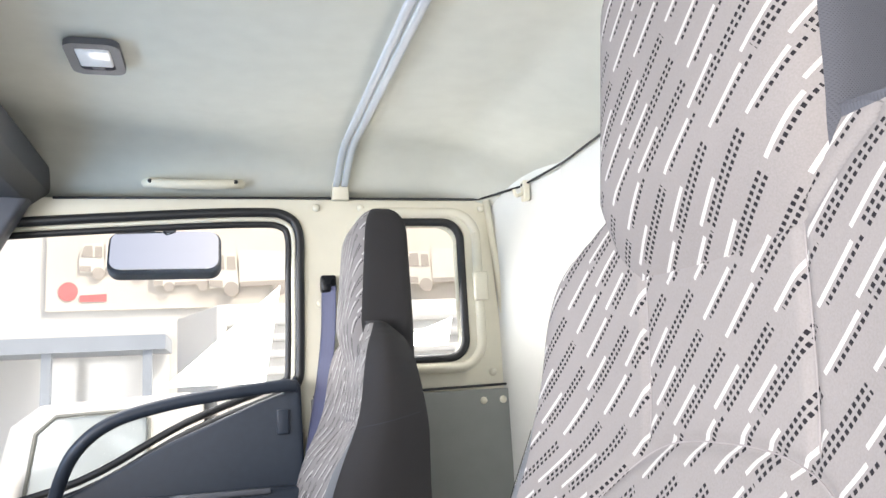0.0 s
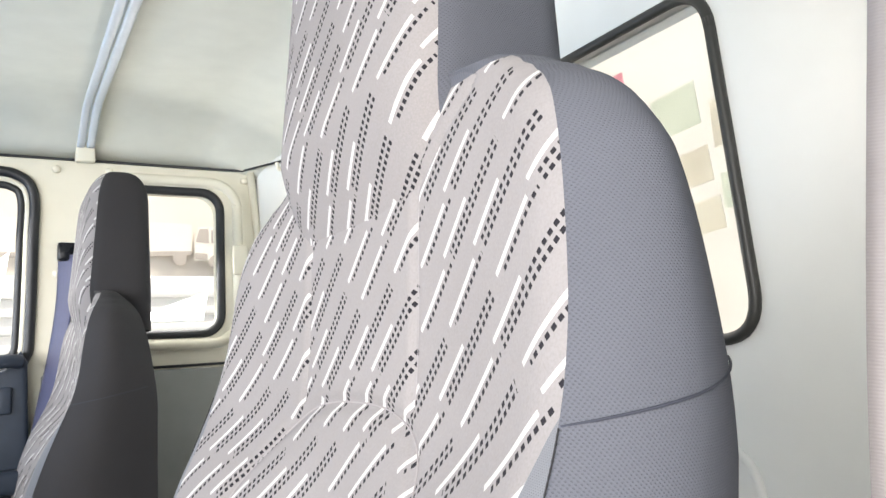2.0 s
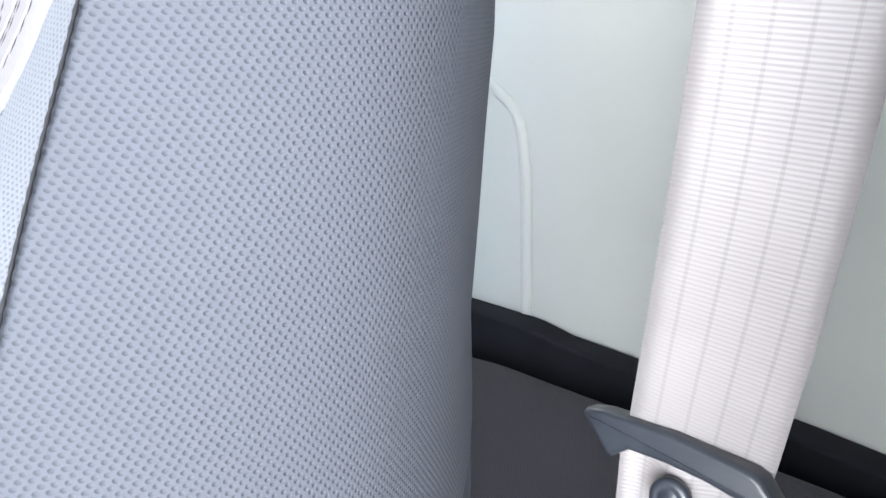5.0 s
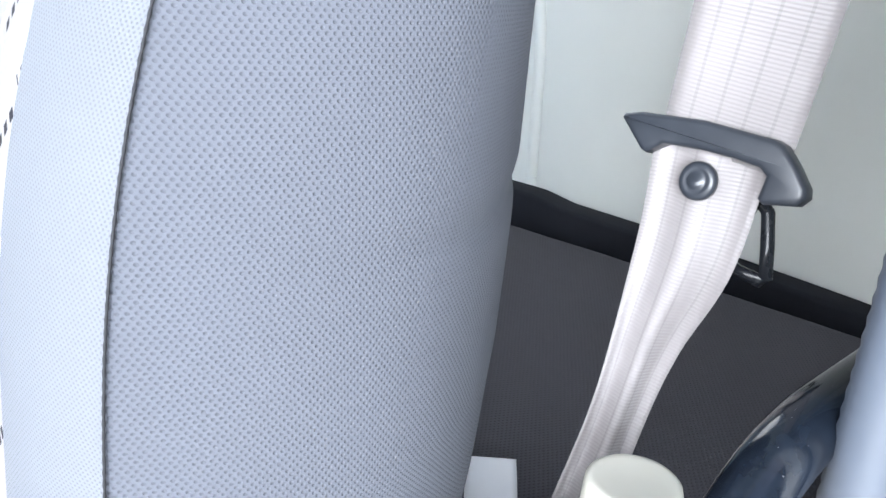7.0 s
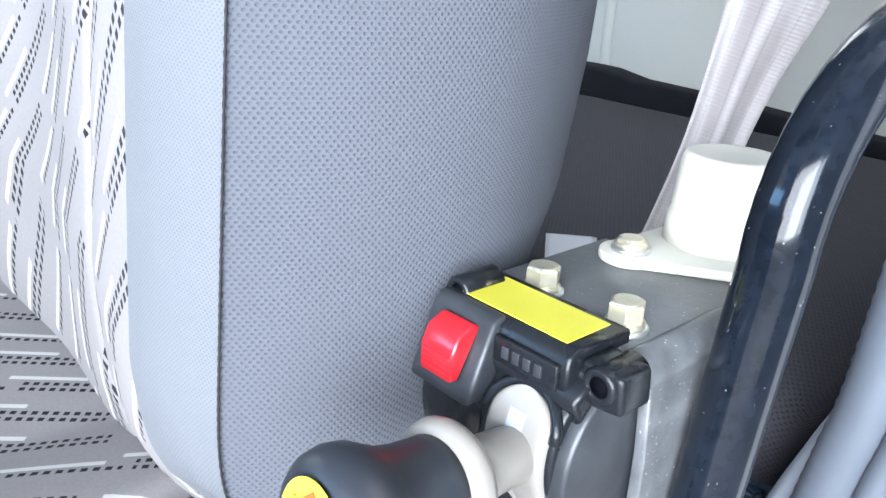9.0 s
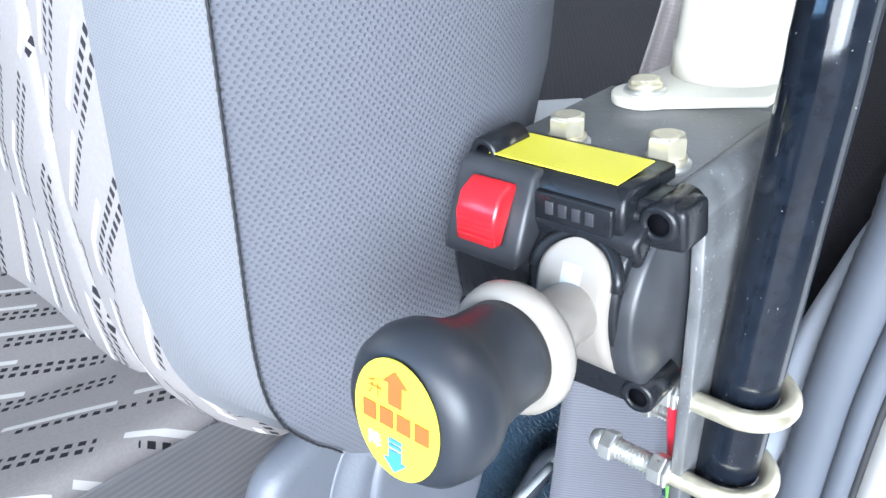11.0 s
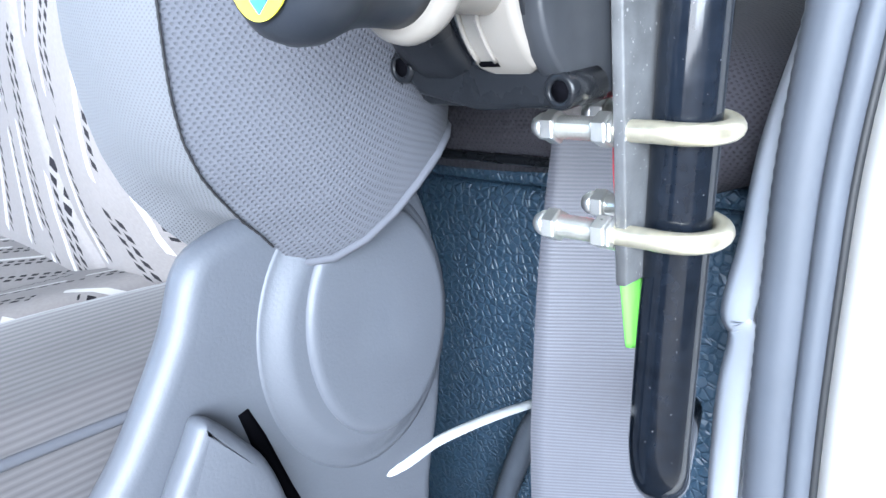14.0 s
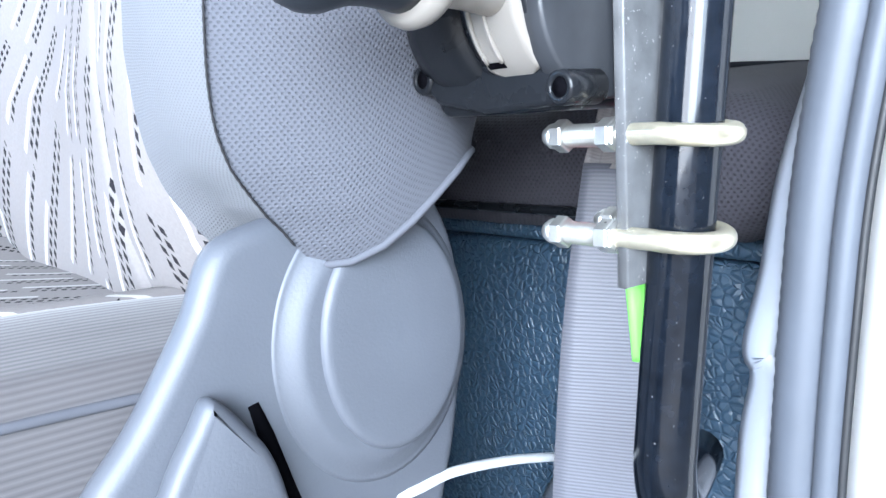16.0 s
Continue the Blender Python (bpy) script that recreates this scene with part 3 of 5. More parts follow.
# the rib across the roof, with its foot
rib = thing("roof_rib", "pale grey metal strip across the roof lining", "trim", kind="structure")
for dx in (-0.011, 0.011):
    P = [(0.585 + dx, y, roof_z(y) - 0.012) for y in np.linspace(0.45, 2.335, 40)]
    strap("strip", P[::3], [(1, 0, 0)] * len(P[::3]), 0.018, M_RIB, rib, thick=0.006, cols=4)
prism("foot", [(0.562, SEAM - 0.005), (0.608, SEAM - 0.005), (0.606, 1.60), (0.568, 1.60)], FAR - 0.028, FAR - 0.004, M_CREAM, rib, bevel=0.004)
lathe("screw", (0.587, FAR - 0.026, 1.590), (0, -1, 0), [(0, 0.005), (0.002, 0.005), (0.004, 0.002)], M_STEEL, rib, n=12)

# ---- the driver's seat and its twin ----
SEAT_Y = 0.818
# height: half width, middle of the front, how far the sides stand forward, back
BACK = [
    (0.545, 0.279, 0.552, -0.004, 0.668),
    (0.557, 0.281, 0.552, 0.015, 0.689),
    (0.566, 0.282, 0.552, 0.029, 0.706),
    (0.582, 0.283, 0.553, 0.037, 0.718),
    (0.600, 0.283, 0.556, 0.042, 0.722),
    (0.650, 0.283, 0.562, 0.044, 0.733),
    (0.700, 0.283, 0.568, 0.046, 0.739),
    (0.760, 0.283, 0.576, 0.049, 0.745),
    (0.800, 0.283, 0.584, 0.050, 0.746),
    (0.835, 0.283, 0.592, 0.048, 0.745),
    (0.860, 0.283, 0.600, 0.047, 0.745),
    (0.900, 0.282, 0.614, 0.046, 0.744),
    (0.955, 0.281, 0.626, 0.034, 0.744),
    (1.000, 0.277, 0.631, 0.027, 0.739),
    (1.060, 0.270, 0.634, 0.022, 0.730),
    (1.102, 0.257, 0.637, 0.016, 0.720),
    (1.134, 0.231, 0.642, 0.006, 0.710),
    (1.152, 0.175, 0.652, 0.000, 0.685),
]
NF, NS, NB = 190, 14, 16


def bump_at(d, width):
    return math.exp(-(d / width) ** 2)


def seam_depth(y, z):
    """How deep the cover is drawn in at its seams, and how it swells between them."""
    g = 0.0
    if z > 0.945:
        for s in (-0.097, 0.097):
            g = max(g, bump_at(y - s, 0.0045) * min(1.0, (z - 0.945) / 0.01))
    # the rounded lumbar panel
    a, b, zc = 0.166, 0.175, 0.780
    if z > zc:
        rr = ((abs(y) / a) ** 2.8 + ((z - zc) / b) ** 2.8) ** (1 / 2.8)
    else:
        rr = abs(y) / (a - 0.02 * (zc - z) / 0.2)
    g = max(g, bump_at((rr - 1) * 0.15, 0.0045))
    swell = 0.007 * max(0.0, 1 - rr ** 4) if rr < 1 else 0.0
    # the collar under the headrest
    zv = 1.098 + 0.9 * max(0.0, abs(y) - 0.105)
    if abs(y) < 0.16:
        g = max(g, bump_at(z - zv, 0.005))
    return 0.0042 * g - swell


def strip_edge(z):
    """Where the dashed cloth ends and the plain strip begins."""
    f = min(1.0, max(0.0, (0.958 - z) / 0.10))
    return 1.0 - 0.135 * f ** 0.8 - 0.02 * min(1.0, max(0.0, (0.85 - z) / 0.2))


def taper(z):
    """How far the sides draw in towards the back."""
    return 0.056 - 0.014 * min(1.0, max(0.0, (z - 0.84) / 0.09)) + 0.045 * min(1.0, max(0.0, (0.64 - z) / 0.08))


def bolster(a, z):
    """How far the cover stands forward at the share a of the half width: a round bolster low down, flatter above."""
    flat = max(0.0, (a - 0.35) / 0.65) ** 1.5
    k = min(1.0, max(0.0, (0.955 - z) / 0.09))
    if k <= 0:
        return flat
    t = (math.hypot(a, 0.2) - 0.2) / 0.683
    full = 1.07 * (t - 0.12 * t ** 6) / 0.88 if a < 0.86 else 1.07 - 0.07 * ((a - 0.86) / 0.14) ** 2
    return flat + (full - flat) * k * k * (3 - 2 * k)


def ring(z):
    hw, xf, bol, xb = smooth_table(BACK, z)
    s0 = strip_edge(z)
    pts = []
    cols = [-1 + (1 - s0) * i / 6 for i in range(6)] + list(np.linspace(-s0, s0, NF - 11)) + [s0 + (1 - s0) * i / 6 for i in range(1, 7)]
    for s in cols:
        a = abs(s)
        x = xf - bol * bolster(a, z)
        if a > 0.9:
            x += (a - 0.9) ** 2 * 0.6
        pts.append((x + seam_depth(s * hw, z), s * hw))
    xe = pts[-1][0]
    side = []
    for i in range(1, NS):
        f = i / NS
        x = xe + (xb - xe) * f
        swell = 0.0245 * min(1.0, max(0.2, (1.17 - z) / 0.09))
        g = min(1.0, f / 0.36)
        bulge = swell * (1 - (1 - g) ** 2) - (swell + taper(z)) * max(0.0, (f - 0.36) / 0.64) ** 1.6
        crease = 0.0042 * bump_at(z - 0.778 + 0.006 * f, 0.006) * max(0.0, f - 0.10)
        side.append((x, hw + bulge - crease))
    back = [(xb + 0.004 * math.sin(t), (hw - taper(z)) * math.cos(math.pi * (i / NB))) for i, t in enumerate(np.linspace(0, math.pi, NB + 1))]
    return pts, side, back


def lower_rise(x):
    """How the lower edge of the back curves up towards the rear."""
    t = min(1.0, max(0.0, (x - 0.557) / 0.056))
    return 0.0340 * t * t * (3 - 2 * t) + 9.0 * max(0.0, x - 0.625) ** 2


def build_seat(name, label):
    seat = thing(name, label, "seat", "cab seats")
    zs = list(np.linspace(0.545, 1.152, 230))
    front_v, front_uv, side_v, side_uv, back_v = [], [], ([], []), ([], []), []
    for z in zs:
        pts, side, back = ring(z)
        hw = smooth_table(BACK, z)[0]
        # the middle of the cover tucks in behind the cushion
        low = 0.06 * max(0.0, 1 - (z - 0.549) / 0.07)
        front_v.append([(x + low * 0.12, y, z - low * max(0.0, 1 - (abs(y) / (hw * 0.9)) ** 4)) for x, y in pts])
        # cloth laid along the surface, a little turned
        run = [0.0]
        for (xa, ya), (xb, yb) in zip(pts, pts[1:]):
            dx = xb - xa - seam_depth(yb, z) + seam_depth(ya, z)
            run.append(run[-1] + math.hypot(dx, yb - ya))
        ct, st, h = math.cos(radians(7)), math.sin(radians(7)), (z - 1.02) * 1.03
        front_uv.append([((r - run[-1] / 2) * ct + h * st, 1.05 + h * ct - (r - run[-1] / 2) * st) for r in run])
        for k, sg in ((0, 1), (1, -1)):
            row = [pts[-1]] + side + [back[0]]
            # the lower edge rises towards the back
            side_v[k].append([(x, y * sg, z + lower_rise(x) * max(0.0, 1 - (z - 0.549) / 0.16)) for x, y in row])
            side_uv[k].append([(x, z) for x, y in row])
        back_v.append([(x, y, z + lower_rise(x) * max(0.0, 1 - (z - 0.549) / 0.16)) for x, y in back])

    def sheet(nm, rows, uvs, mat, lab=""):
        R, C = len(rows), len(rows[0])
        v = [p for r in rows for p in r]
        u = [p for r in uvs for p in r] if uvs else None
        f = [(i * C + j, i * C + j + 1, (i + 1) * C + j + 1, (i + 1) * C + j) for i in range(R - 1) for j in range(C - 1)]
        return mesh_ob(nm, v, f, mat, seat, lab, u)

    sheet("front_cover", [r[6:-6] for r in front_v], [r[6:-6] for r in front_uv], M_DASH, "grey cloth with white dashes and dark woven squares")
    for sl in (slice(0, 7), slice(-7, None)):
        sheet("side_strip", [r[sl] for r in front_v], [r[sl] for r in front_uv], M_STRIP, "plain pale grey knitted cloth strip")
    for k in (0, 1):
        sheet("side_panel", side_v[k], side_uv[k], M_MESH, "blue-grey knitted side cloth")
    sheet("back_panel", back_v, [[(y, z) for x, y, z in r] for r in back_v], M_DARKCLOTH)
    for rows, nm in ((0, "bottom_panel"), (-1, "shoulder_panel")):
        pts, side, back = ring(zs[rows])
        if rows == 0:
            pts = [(x + 0.035 * (1 - (abs(y) / pts[-1][1]) ** 6), y) for x, y in pts]
        loop = [(x, y) for x, y in pts] + side + back + [(x, -y) for x, y in reversed(side)]
        z = zs[rows]
        cx = 0.64
        v, f, u = [], [], []
        n = len(loop)
        for q, (sc, dz) in enumerate(((1, 0), (0.93, 0.005), (0.7, 0.009), (0.0, 0.011))):
            for x, y in loop:
                rise = 0.0 if rows else lower_rise(x)
                v.append((cx + (x - cx) * sc, y * sc, z + rise + (dz if rows else -dz)))
                u.append((v[-1][0], v[-1][1]))
        for q in range(3):
            f += [(q * n + i, q * n + (i + 1) % n, (q + 1) * n + (i + 1) % n, (q + 1) * n + i) for i in range(n)]
        mesh_ob(nm, v, f, M_MESH, seat, "", u)
    # a welt along the lower edge of each side panel
    for k in (0, 1):
        tube("lower_welt", [(x, y * 1.001, z - 0.0003) for x, y, z in side_v[k][0]][:-4], 0.0014, M_MESH, seat, n=8)
    # a welt seam across each side panel
    for sg in (1, -1):
        pts, side, back = ring(0.958)
        row = [pts[-1]] + side + [back[0]]
        P = [(x, sg * (y + 0.0003), 0.955 + 0.026 * i / (len(row) - 1)) for i, (x, y) in enumerate(row)][:-2]
        tube("side_seam", P, 0.0007, M_SIDESEAM, seat, n=6)
    # seams of the front cover
    def front_x(y, z):
        hw, xf, bol, xb = smooth_table(BACK, z)
        a = min(1.0, abs(y) / hw)
        return xf - bol * bolster(a, z) + seam_depth(y, z)

    lines = [[(s, z) for z in np.linspace(0.955, 1.095, 16)] for s in (-0.097, 0.097)]
    lines.append([(0.166 * math.copysign(abs(math.cos(t)) ** (2 / 2.8), math.cos(t)), 0.78 + 0.175 * abs(math.sin(t)) ** (2 / 2.8)) for t in np.linspace(0.02, math.pi - 0.02, 60)])
    for ln in lines:
        tube("cover_seam", [(front_x(y, z) - 0.0002, y, z) for y, z in ln], 0.0007, M_SEAMTH, seat, n=6)
    # headrest
    hv = []
    hz = list(np.linspace(1.085, 1.405, 50))
    n = 44
    for z in hz:
        f = (z - 1.085) / 0.32
        cap = math.sqrt(max(0.0, 1 - max(0.0, (f - 0.80) / 0.205) ** 2.4))
        hw = 0.152 * (1 - 0.05 * f) * (0.70 + 0.30 * cap) * (0.86 + 0.14 * min(1, f / 0.25))
        mid_x = 0.690 + 0.012 * f
        dep = (0.076 - 0.020 * f) * (0.30 + 0.70 * cap)
        xf = mid_x - dep + 0.026 * max(0, (0.25 - f) / 0.25) ** 1.3
        xb = mid_x + dep
        row = []
        for i in range(n):
            t = 2 * math.pi * i / n
            c, s = math.cos(t), math.sin(t)
            e = 0.42
            x = (xf + xb) / 2 - (xb - xf) / 2 * math.copysign(abs(c) ** e, c)
            y = hw * math.copysign(abs(s) ** e, s)
            row.append((x - 0.004, y + 0.015, z))
        hv.append(row)
    fr = [i for i in range(n) if math.cos(2 * math.pi * i / n) > 0.30]
    fr = sorted(fr, key=lambda i: (i + n // 2) % n)
    front_rows = [[r[i] for i in fr] for r in hv]
    front_map, rise, before = [], 0.0, None
    for r in front_rows:
        run = [0.0]
        for p, q in zip(r, r[1:]):
            run.append(run[-1] + math.copysign(math.hypot(q[0] - p[0], q[1] - p[1]), q[1] - p[1]))
        c = r[len(r) // 2]
        rise += math.dist(c, before) if before else 0.0
        before = c
        across = [u - run[-1] / 2 for u in run]
        front_map.append([(0.015 + u * 0.985 + rise * 0.174, 1.12 + rise * 0.985 - u * 0.174) for u in across])
    sheet("headrest_front", front_rows, front_map, M_DASH)
    rest = [i for i in range(n) if i not in fr]
    rest = [fr[-1]] + rest + [fr[0]]
    sheet("headrest_back", [[r[i] for i in rest] for r in hv], [[(r[i][0] + r[i][1], r[i][2]) for i in rest] for r in hv], M_MESH, "blue-grey knitted cloth")
    cap = hv[-1]
    v = list(cap) + [(0.698 + (x - 0.698) * 0.55, 0.015 + (y - 0.015) * 0.6, z + 0.0035) for x, y, z in cap] + [(0.698, 0.015, 1.410)]
    f = [(i, (i + 1) % n, n + (i + 1) % n, n + i) for i in range(n)] + [(n + i, n + (i + 1) % n, 2 * n) for i in range(n)]
    mesh_ob("headrest_top", v, f, M_MESH, seat, "", [(p[0], p[1]) for p in v])
    # edge stitching
    for sg in (1, -1):
        P = []
        for z in [q for q in zs if 0.552 < q < 0.957][::2]:
            pts, side, back = ring(z)
            P.append((pts[-1][0] - 0.0006, sg * (pts[-1][1] + 0.001), z))
        tube("edge_seam", even_path(P, 0.0016), 0.0004, M_THREAD, seat, n=6, ridges=0.22)
    # cushion: dashed middle, dark bolsters
    xs = list(np.linspace(0.03, 0.585, 44))

    def cush_z(x, y):
        f = (x - 0.03) / 0.555
        a = abs(y)
        z = 0.509 + 0.030 * (1 - f) - 0.045 * max(0, (0.15 - f) / 0.15) ** 2
        z += 0.018 * max(0.0, math.sin(min(1.0, max(0.0, (a - 0.10) / 0.14)) * math.pi * 0.62))
        z -= 0.009 * max(0.0, (a - 0.20) / 0.058) ** 2
        z -= 0.006 * bump_at(a - 0.198, 0.006)
        z += 0.003 * noise.noise(Vector((x * 9, y * 6, 2.0)))
        z -= 0.005 * bump_at(x - 0.30, 0.008) * (1 if a < 0.195 else 0)
        return z

    mids = list(np.linspace(-0.198, 0.198, 56))
    cv = [[(x, y, cush_z(x, y)) for y in mids] for x in xs]
    sheet("cushion_top", cv, [[(y, x) for x, y, z in r] for r in cv], M_DASH)
    for sg in (1, -1):
        rows = []
        for x in xs:
            r = [(x, sg * y, cush_z(x, y)) for y in np.linspace(0.198, 0.258, 14)]
            p = r[-1]
            for k in range(1, 8):
                r.append((x, sg * (0.258 + 0.008 * math.sin(k / 7 * math.pi)), p[2] - 0.012 * k - 0.004 * (k > 1)))
            rows.append(r)
        acc = [[(x, 0.9 * abs(y) - z) for x, y, z in r] for r in rows]
        sheet("cushion_side", rows, acc, M_SIDECLOTH, "grey ribbed cushion bolster cloth")
        tube("cushion_piping", [r[14] for r in rows], 0.0018, M_MESH, seat, n=8)
    rows = [[p, (p[0] - 0.012, p[1], p[2] - 0.06), (p[0], p[1], p[2] - 0.14)] for p in [(0.03, y, cush_z(0.03, y)) for y in np.linspace(-0.258, 0.258, 40)]]
    sheet("cushion_front", rows, [[(p[1], p[2]) for p in r] for r in rows], M_DARKCLOTH)
    part("seat_base", box_bm(0.08, 0.56, -0.22, 0.22, FLOOR, 0.41, 0.02), M_DARKPL, seat)
    # recliner covers
    for sg in (-1, 1):
        y0, y1 = (-0.279, -0.264) if sg == -1 else (0.264, 0.279)
        arm = [(0.596, 0.30), (0.604, 0.42), (0.615, 0.465), (0.621, 0.500), (0.6215, 0.530), (0.615, 0.555), (0.602, 0.570), (0.588, 0.574), (0.560, 0.566), (0.530, 0.560), (0.518, 0.553), (0.510, 0.536), (0.500, 0.520), (0.488, 0.503), (0.474, 0.487), (0.452, 0.455), (0.435, 0.40), (0.43, 0.30)]
        prism("recliner_cover", smooth_outline(arm), y0, y1, M_PLASTIC, seat, "grey moulded plastic recliner cover", bevel=0.007, seg=4)
        yf = y0 if sg == -1 else y1
        hump = [(-0.004, 0.0530)] + [(0.0050 * t * t * (3 - 2 * t), 0.0530 - 0.0135 * t) for t in np.linspace(0, 1, 9)] + [(0.0052, 0.0300), (0.0053, 0.0)]
        lathe("recliner_hump", (0.5780, yf, 0.5130), (0, sg, 0), hump, M_PLASTIC, seat, n=72, squash=(0.81, 1.0))
        lathe("recliner_disc", (0.5825, yf + 0.0046 * sg, 0.5155), (0, sg, 0), [(-0.002, 0.0432), (0.0002, 0.0432), (0.0012, 0.0428), (0.0022, 0.0418), (0.0028, 0.0402), (0.0030, 0.0380), (0.0032, 0.020), (0.0033, 0.0)], M_PLASTIC, seat, n=72, squash=(0.735, 1.0))
        lever = [(0.550, 0.30), (0.545, 0.40), (0.535, 0.457), (0.529, 0.485), (0.522, 0.498), (0.510, 0.512), (0.503, 0.504), (0.491, 0.484), (0.467, 0.43), (0.452, 0.30)]
        prism("recliner_lever", smooth_outline(lever), yf + 0.001 * sg, yf + 0.012 * sg, M_PLASTIC, seat, "grey plastic tilt lever", bevel=0.004, seg=3)
        slot = [(0.5252, 0.5028), (0.5290, 0.5036), (0.5335, 0.492), (0.5400, 0.470), (0.5500, 0.440), (0.544, 0.435), (0.5350, 0.466), (0.5285, 0.488)]
        prism("lever_slot", slot, yf - 0.002 * sg, yf + 0.0003 * sg, M_HOLE, seat)
    return seat



def smooth_outline(pts, n=4):
    P = [Vector((a, b, 0)) for a, b in pts]
    k = len(P)
    out = []
    for i in range(k):
        a, b, c, d = P[i - 1], P[i], P[(i + 1) % k], P[(i + 2) % k]
        for j in range(n):
            t = j / n
            q = 0.5 * (2 * b + (c - a) * t + (2 * a - 5 * b + 4 * c - d) * t * t + (3 * b - a - 3 * c + d) * t ** 3)
            out.append((q.x, q.y))
    return out


seat = build_seat("driver_seat", "grey high-back cab seat in dashed cloth with knitted sides")
seat.location = (0, SEAT_Y, 0)
twin = copy_thing(seat, pose(-0.085, SEAT_Y + 1.205, -0.02))
twin.name = "passenger_seat"
tagged(twin, "grey high-back passenger seat in dashed cloth by the far door", "seat", "cab seats")

# shade on the passenger seat's sides and headrest, painted by a darker cloth
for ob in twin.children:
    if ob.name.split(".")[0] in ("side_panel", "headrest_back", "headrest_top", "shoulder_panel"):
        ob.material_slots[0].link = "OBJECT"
        ob.material_slots[0].material = M_MESHSHADE

# ---- grab bar, throttle bracket and lever ----
def bar_axis(z):
    """The bar leans a little with the pillar."""
    return 0.6175 + 0.055 * (z - 0.6), 0.4345 - 0.055 * (z - 0.6)


bar = thing("grab_bar", "gloss black steel grab bar bent at both ends", "grab bar")
P = []
X0, Y0 = bar_axis(0.676)
for i in range(13):
    a = radians(90 + 90 * i / 12)
    P.append((X0 + 0.062 + 0.062 * math.cos(a), Y0 - 0.006 * (1 + math.cos(a)), 0.676 + 0.060 * math.sin(a)))
P = [(X0 + 0.130, Y0 - 0.014, 0.738), (X0 + 0.100, Y0 - 0.010, 0.738)] + P
P += [(*bar_axis(z), z) for z in np.linspace(0.664, 0.510, 16)]
X1, Y1 = bar_axis(0.486)
for i in range(10):
    a = radians(180 + 90 * i / 9)
    P.append((X1 + 0.022 * (1 + math.cos(a)) * 0.9, Y1 + 0.022 * (1 + math.cos(a)) * 0.42, 0.486 + 0.022 * math.sin(a)))
P += [(X1 + 0.040, Y1 + 0.017, 0.463), (X1 + 0.058, Y1 + 0.024, 0.462)]
tube("rail", P, 0.0093, M_PIPE, bar, n=32)
for q in (P[0],):
    part("end_flange", cyl_bm((q[0] - 0.002, q[1], q[2]), (1, 0, 0), 0.017, 0.005, 28, bevel=0.001), M_PIPE, bar)

br = thing("throttle_bracket", "worn black steel angle bracket clamped to the bar", "bracket")
prism("side_plate", [(0.599, 0.5405), (0.632, 0.5405), (0.642, 0.56), (0.6585, 0.6440), (0.5965, 0.6440), (0.599, 0.62)], 0.4440, 0.4478, M_BRACKET, br, bevel=0.0006)
prism("top_plate", [(0.592, 0.4520), (0.660, 0.4520), (0.660, 0.5085), (0.592, 0.5085)], 0.6474, 0.6512, M_BRACKET, br, axis="z", bevel=0.0005)
bend = [(0.4520 + r * math.cos(radians(a)), 0.6432 + r * math.sin(radians(a))) for r, angles in ((0.0080, range(90, 181, 10)), (0.0042, range(180, 89, -10))) for a in angles]
prism("bend", bend, 0.5950, 0.6590, M_BRACKET, br, axis="x", bevel=0.0003, seg=1)
prism("rear_tab", [(0.6603, 0.452), (0.702, 0.454), (0.702, 0.498), (0.6603, 0.500)], 0.6475, 0.6512, M_BRACKET, br, axis="z", bevel=0.0005)

for zc in (0.5840, 0.5550):
    ub = thing("u_bolt", "yellow zinc U-bolt with nuts round the bar", "u-bolt", "U-bolts on the bar")
    ux, uy = bar_axis(zc)
    ux -= 0.0015
    r = 0.0128
    P = [(ux - r, y, zc) for y in np.linspace(0.4540, uy, 10)]
    P += [(ux - r * math.cos(a), uy - r * math.sin(a), zc - 0.0012 * math.sin(a)) for a in np.linspace(0.12, math.pi - 0.12, 18)]
    P += [(ux + r, y, zc) for y in np.linspace(uy, 0.4540, 10)]
    tube("rod", P, 0.0031, M_ZINC, ub, n=14)
    for sx in (-r, r):
        thread = tube("thread", [(ux + sx, y, zc) for y in np.linspace(0.4530, 0.4730, 34)], 0.0030, M_STEEL, ub, n=16, ridges=0.17)
        thread.data.shade_flat()
        for y, h in ((0.4479, 0.0016), (0.4496, 0.0048), (0.4668, 0.0046)):
            part("nut", cyl_bm((ux + sx, y, zc), (0, 1, 0), 0.0050, h, 6, bevel=0.0006), M_STEEL, ub, smooth=False)
        lathe("cap", (ux + sx, 0.4715, zc), (0, 1, 0), [(0, 0.0040), (0.0018, 0.0039), (0.0040, 0.0026), (0.0048, 0.0005)], M_STEEL, ub, n=16)
dev = thing("throttle_unit", "black plastic hand throttle unit with an ivory lever wheel", "throttle lever")
# rear housing on the bracket, with a lower flange
prism("housing", rounded(0.4505, 0.5075, 0.5915, 0.6505, 0.005), 0.5860, 0.6120, M_BLACKPL, dev, axis="x", bevel=0.002)
plate = [(0.4492, 0.5935), (0.4780, 0.5915), (0.5005, 0.5955), (0.5060, 0.6010), (0.5080, 0.6480), (0.5040, 0.6540), (0.4530, 0.6500), (0.4492, 0.6470)]
prism("front_plate", plate, 0.5795, 0.5925, M_BLACKPL, dev, axis="x", bevel=0.0022, seg=3)
CX, CZ = 0.5960, 0.6245
prof = [(0, 0.0260), (0.0005, 0.0267), (0.0014, 0.0271), (0.0068, 0.0271), (0.0079, 0.0264), (0.0084, 0.0240)]
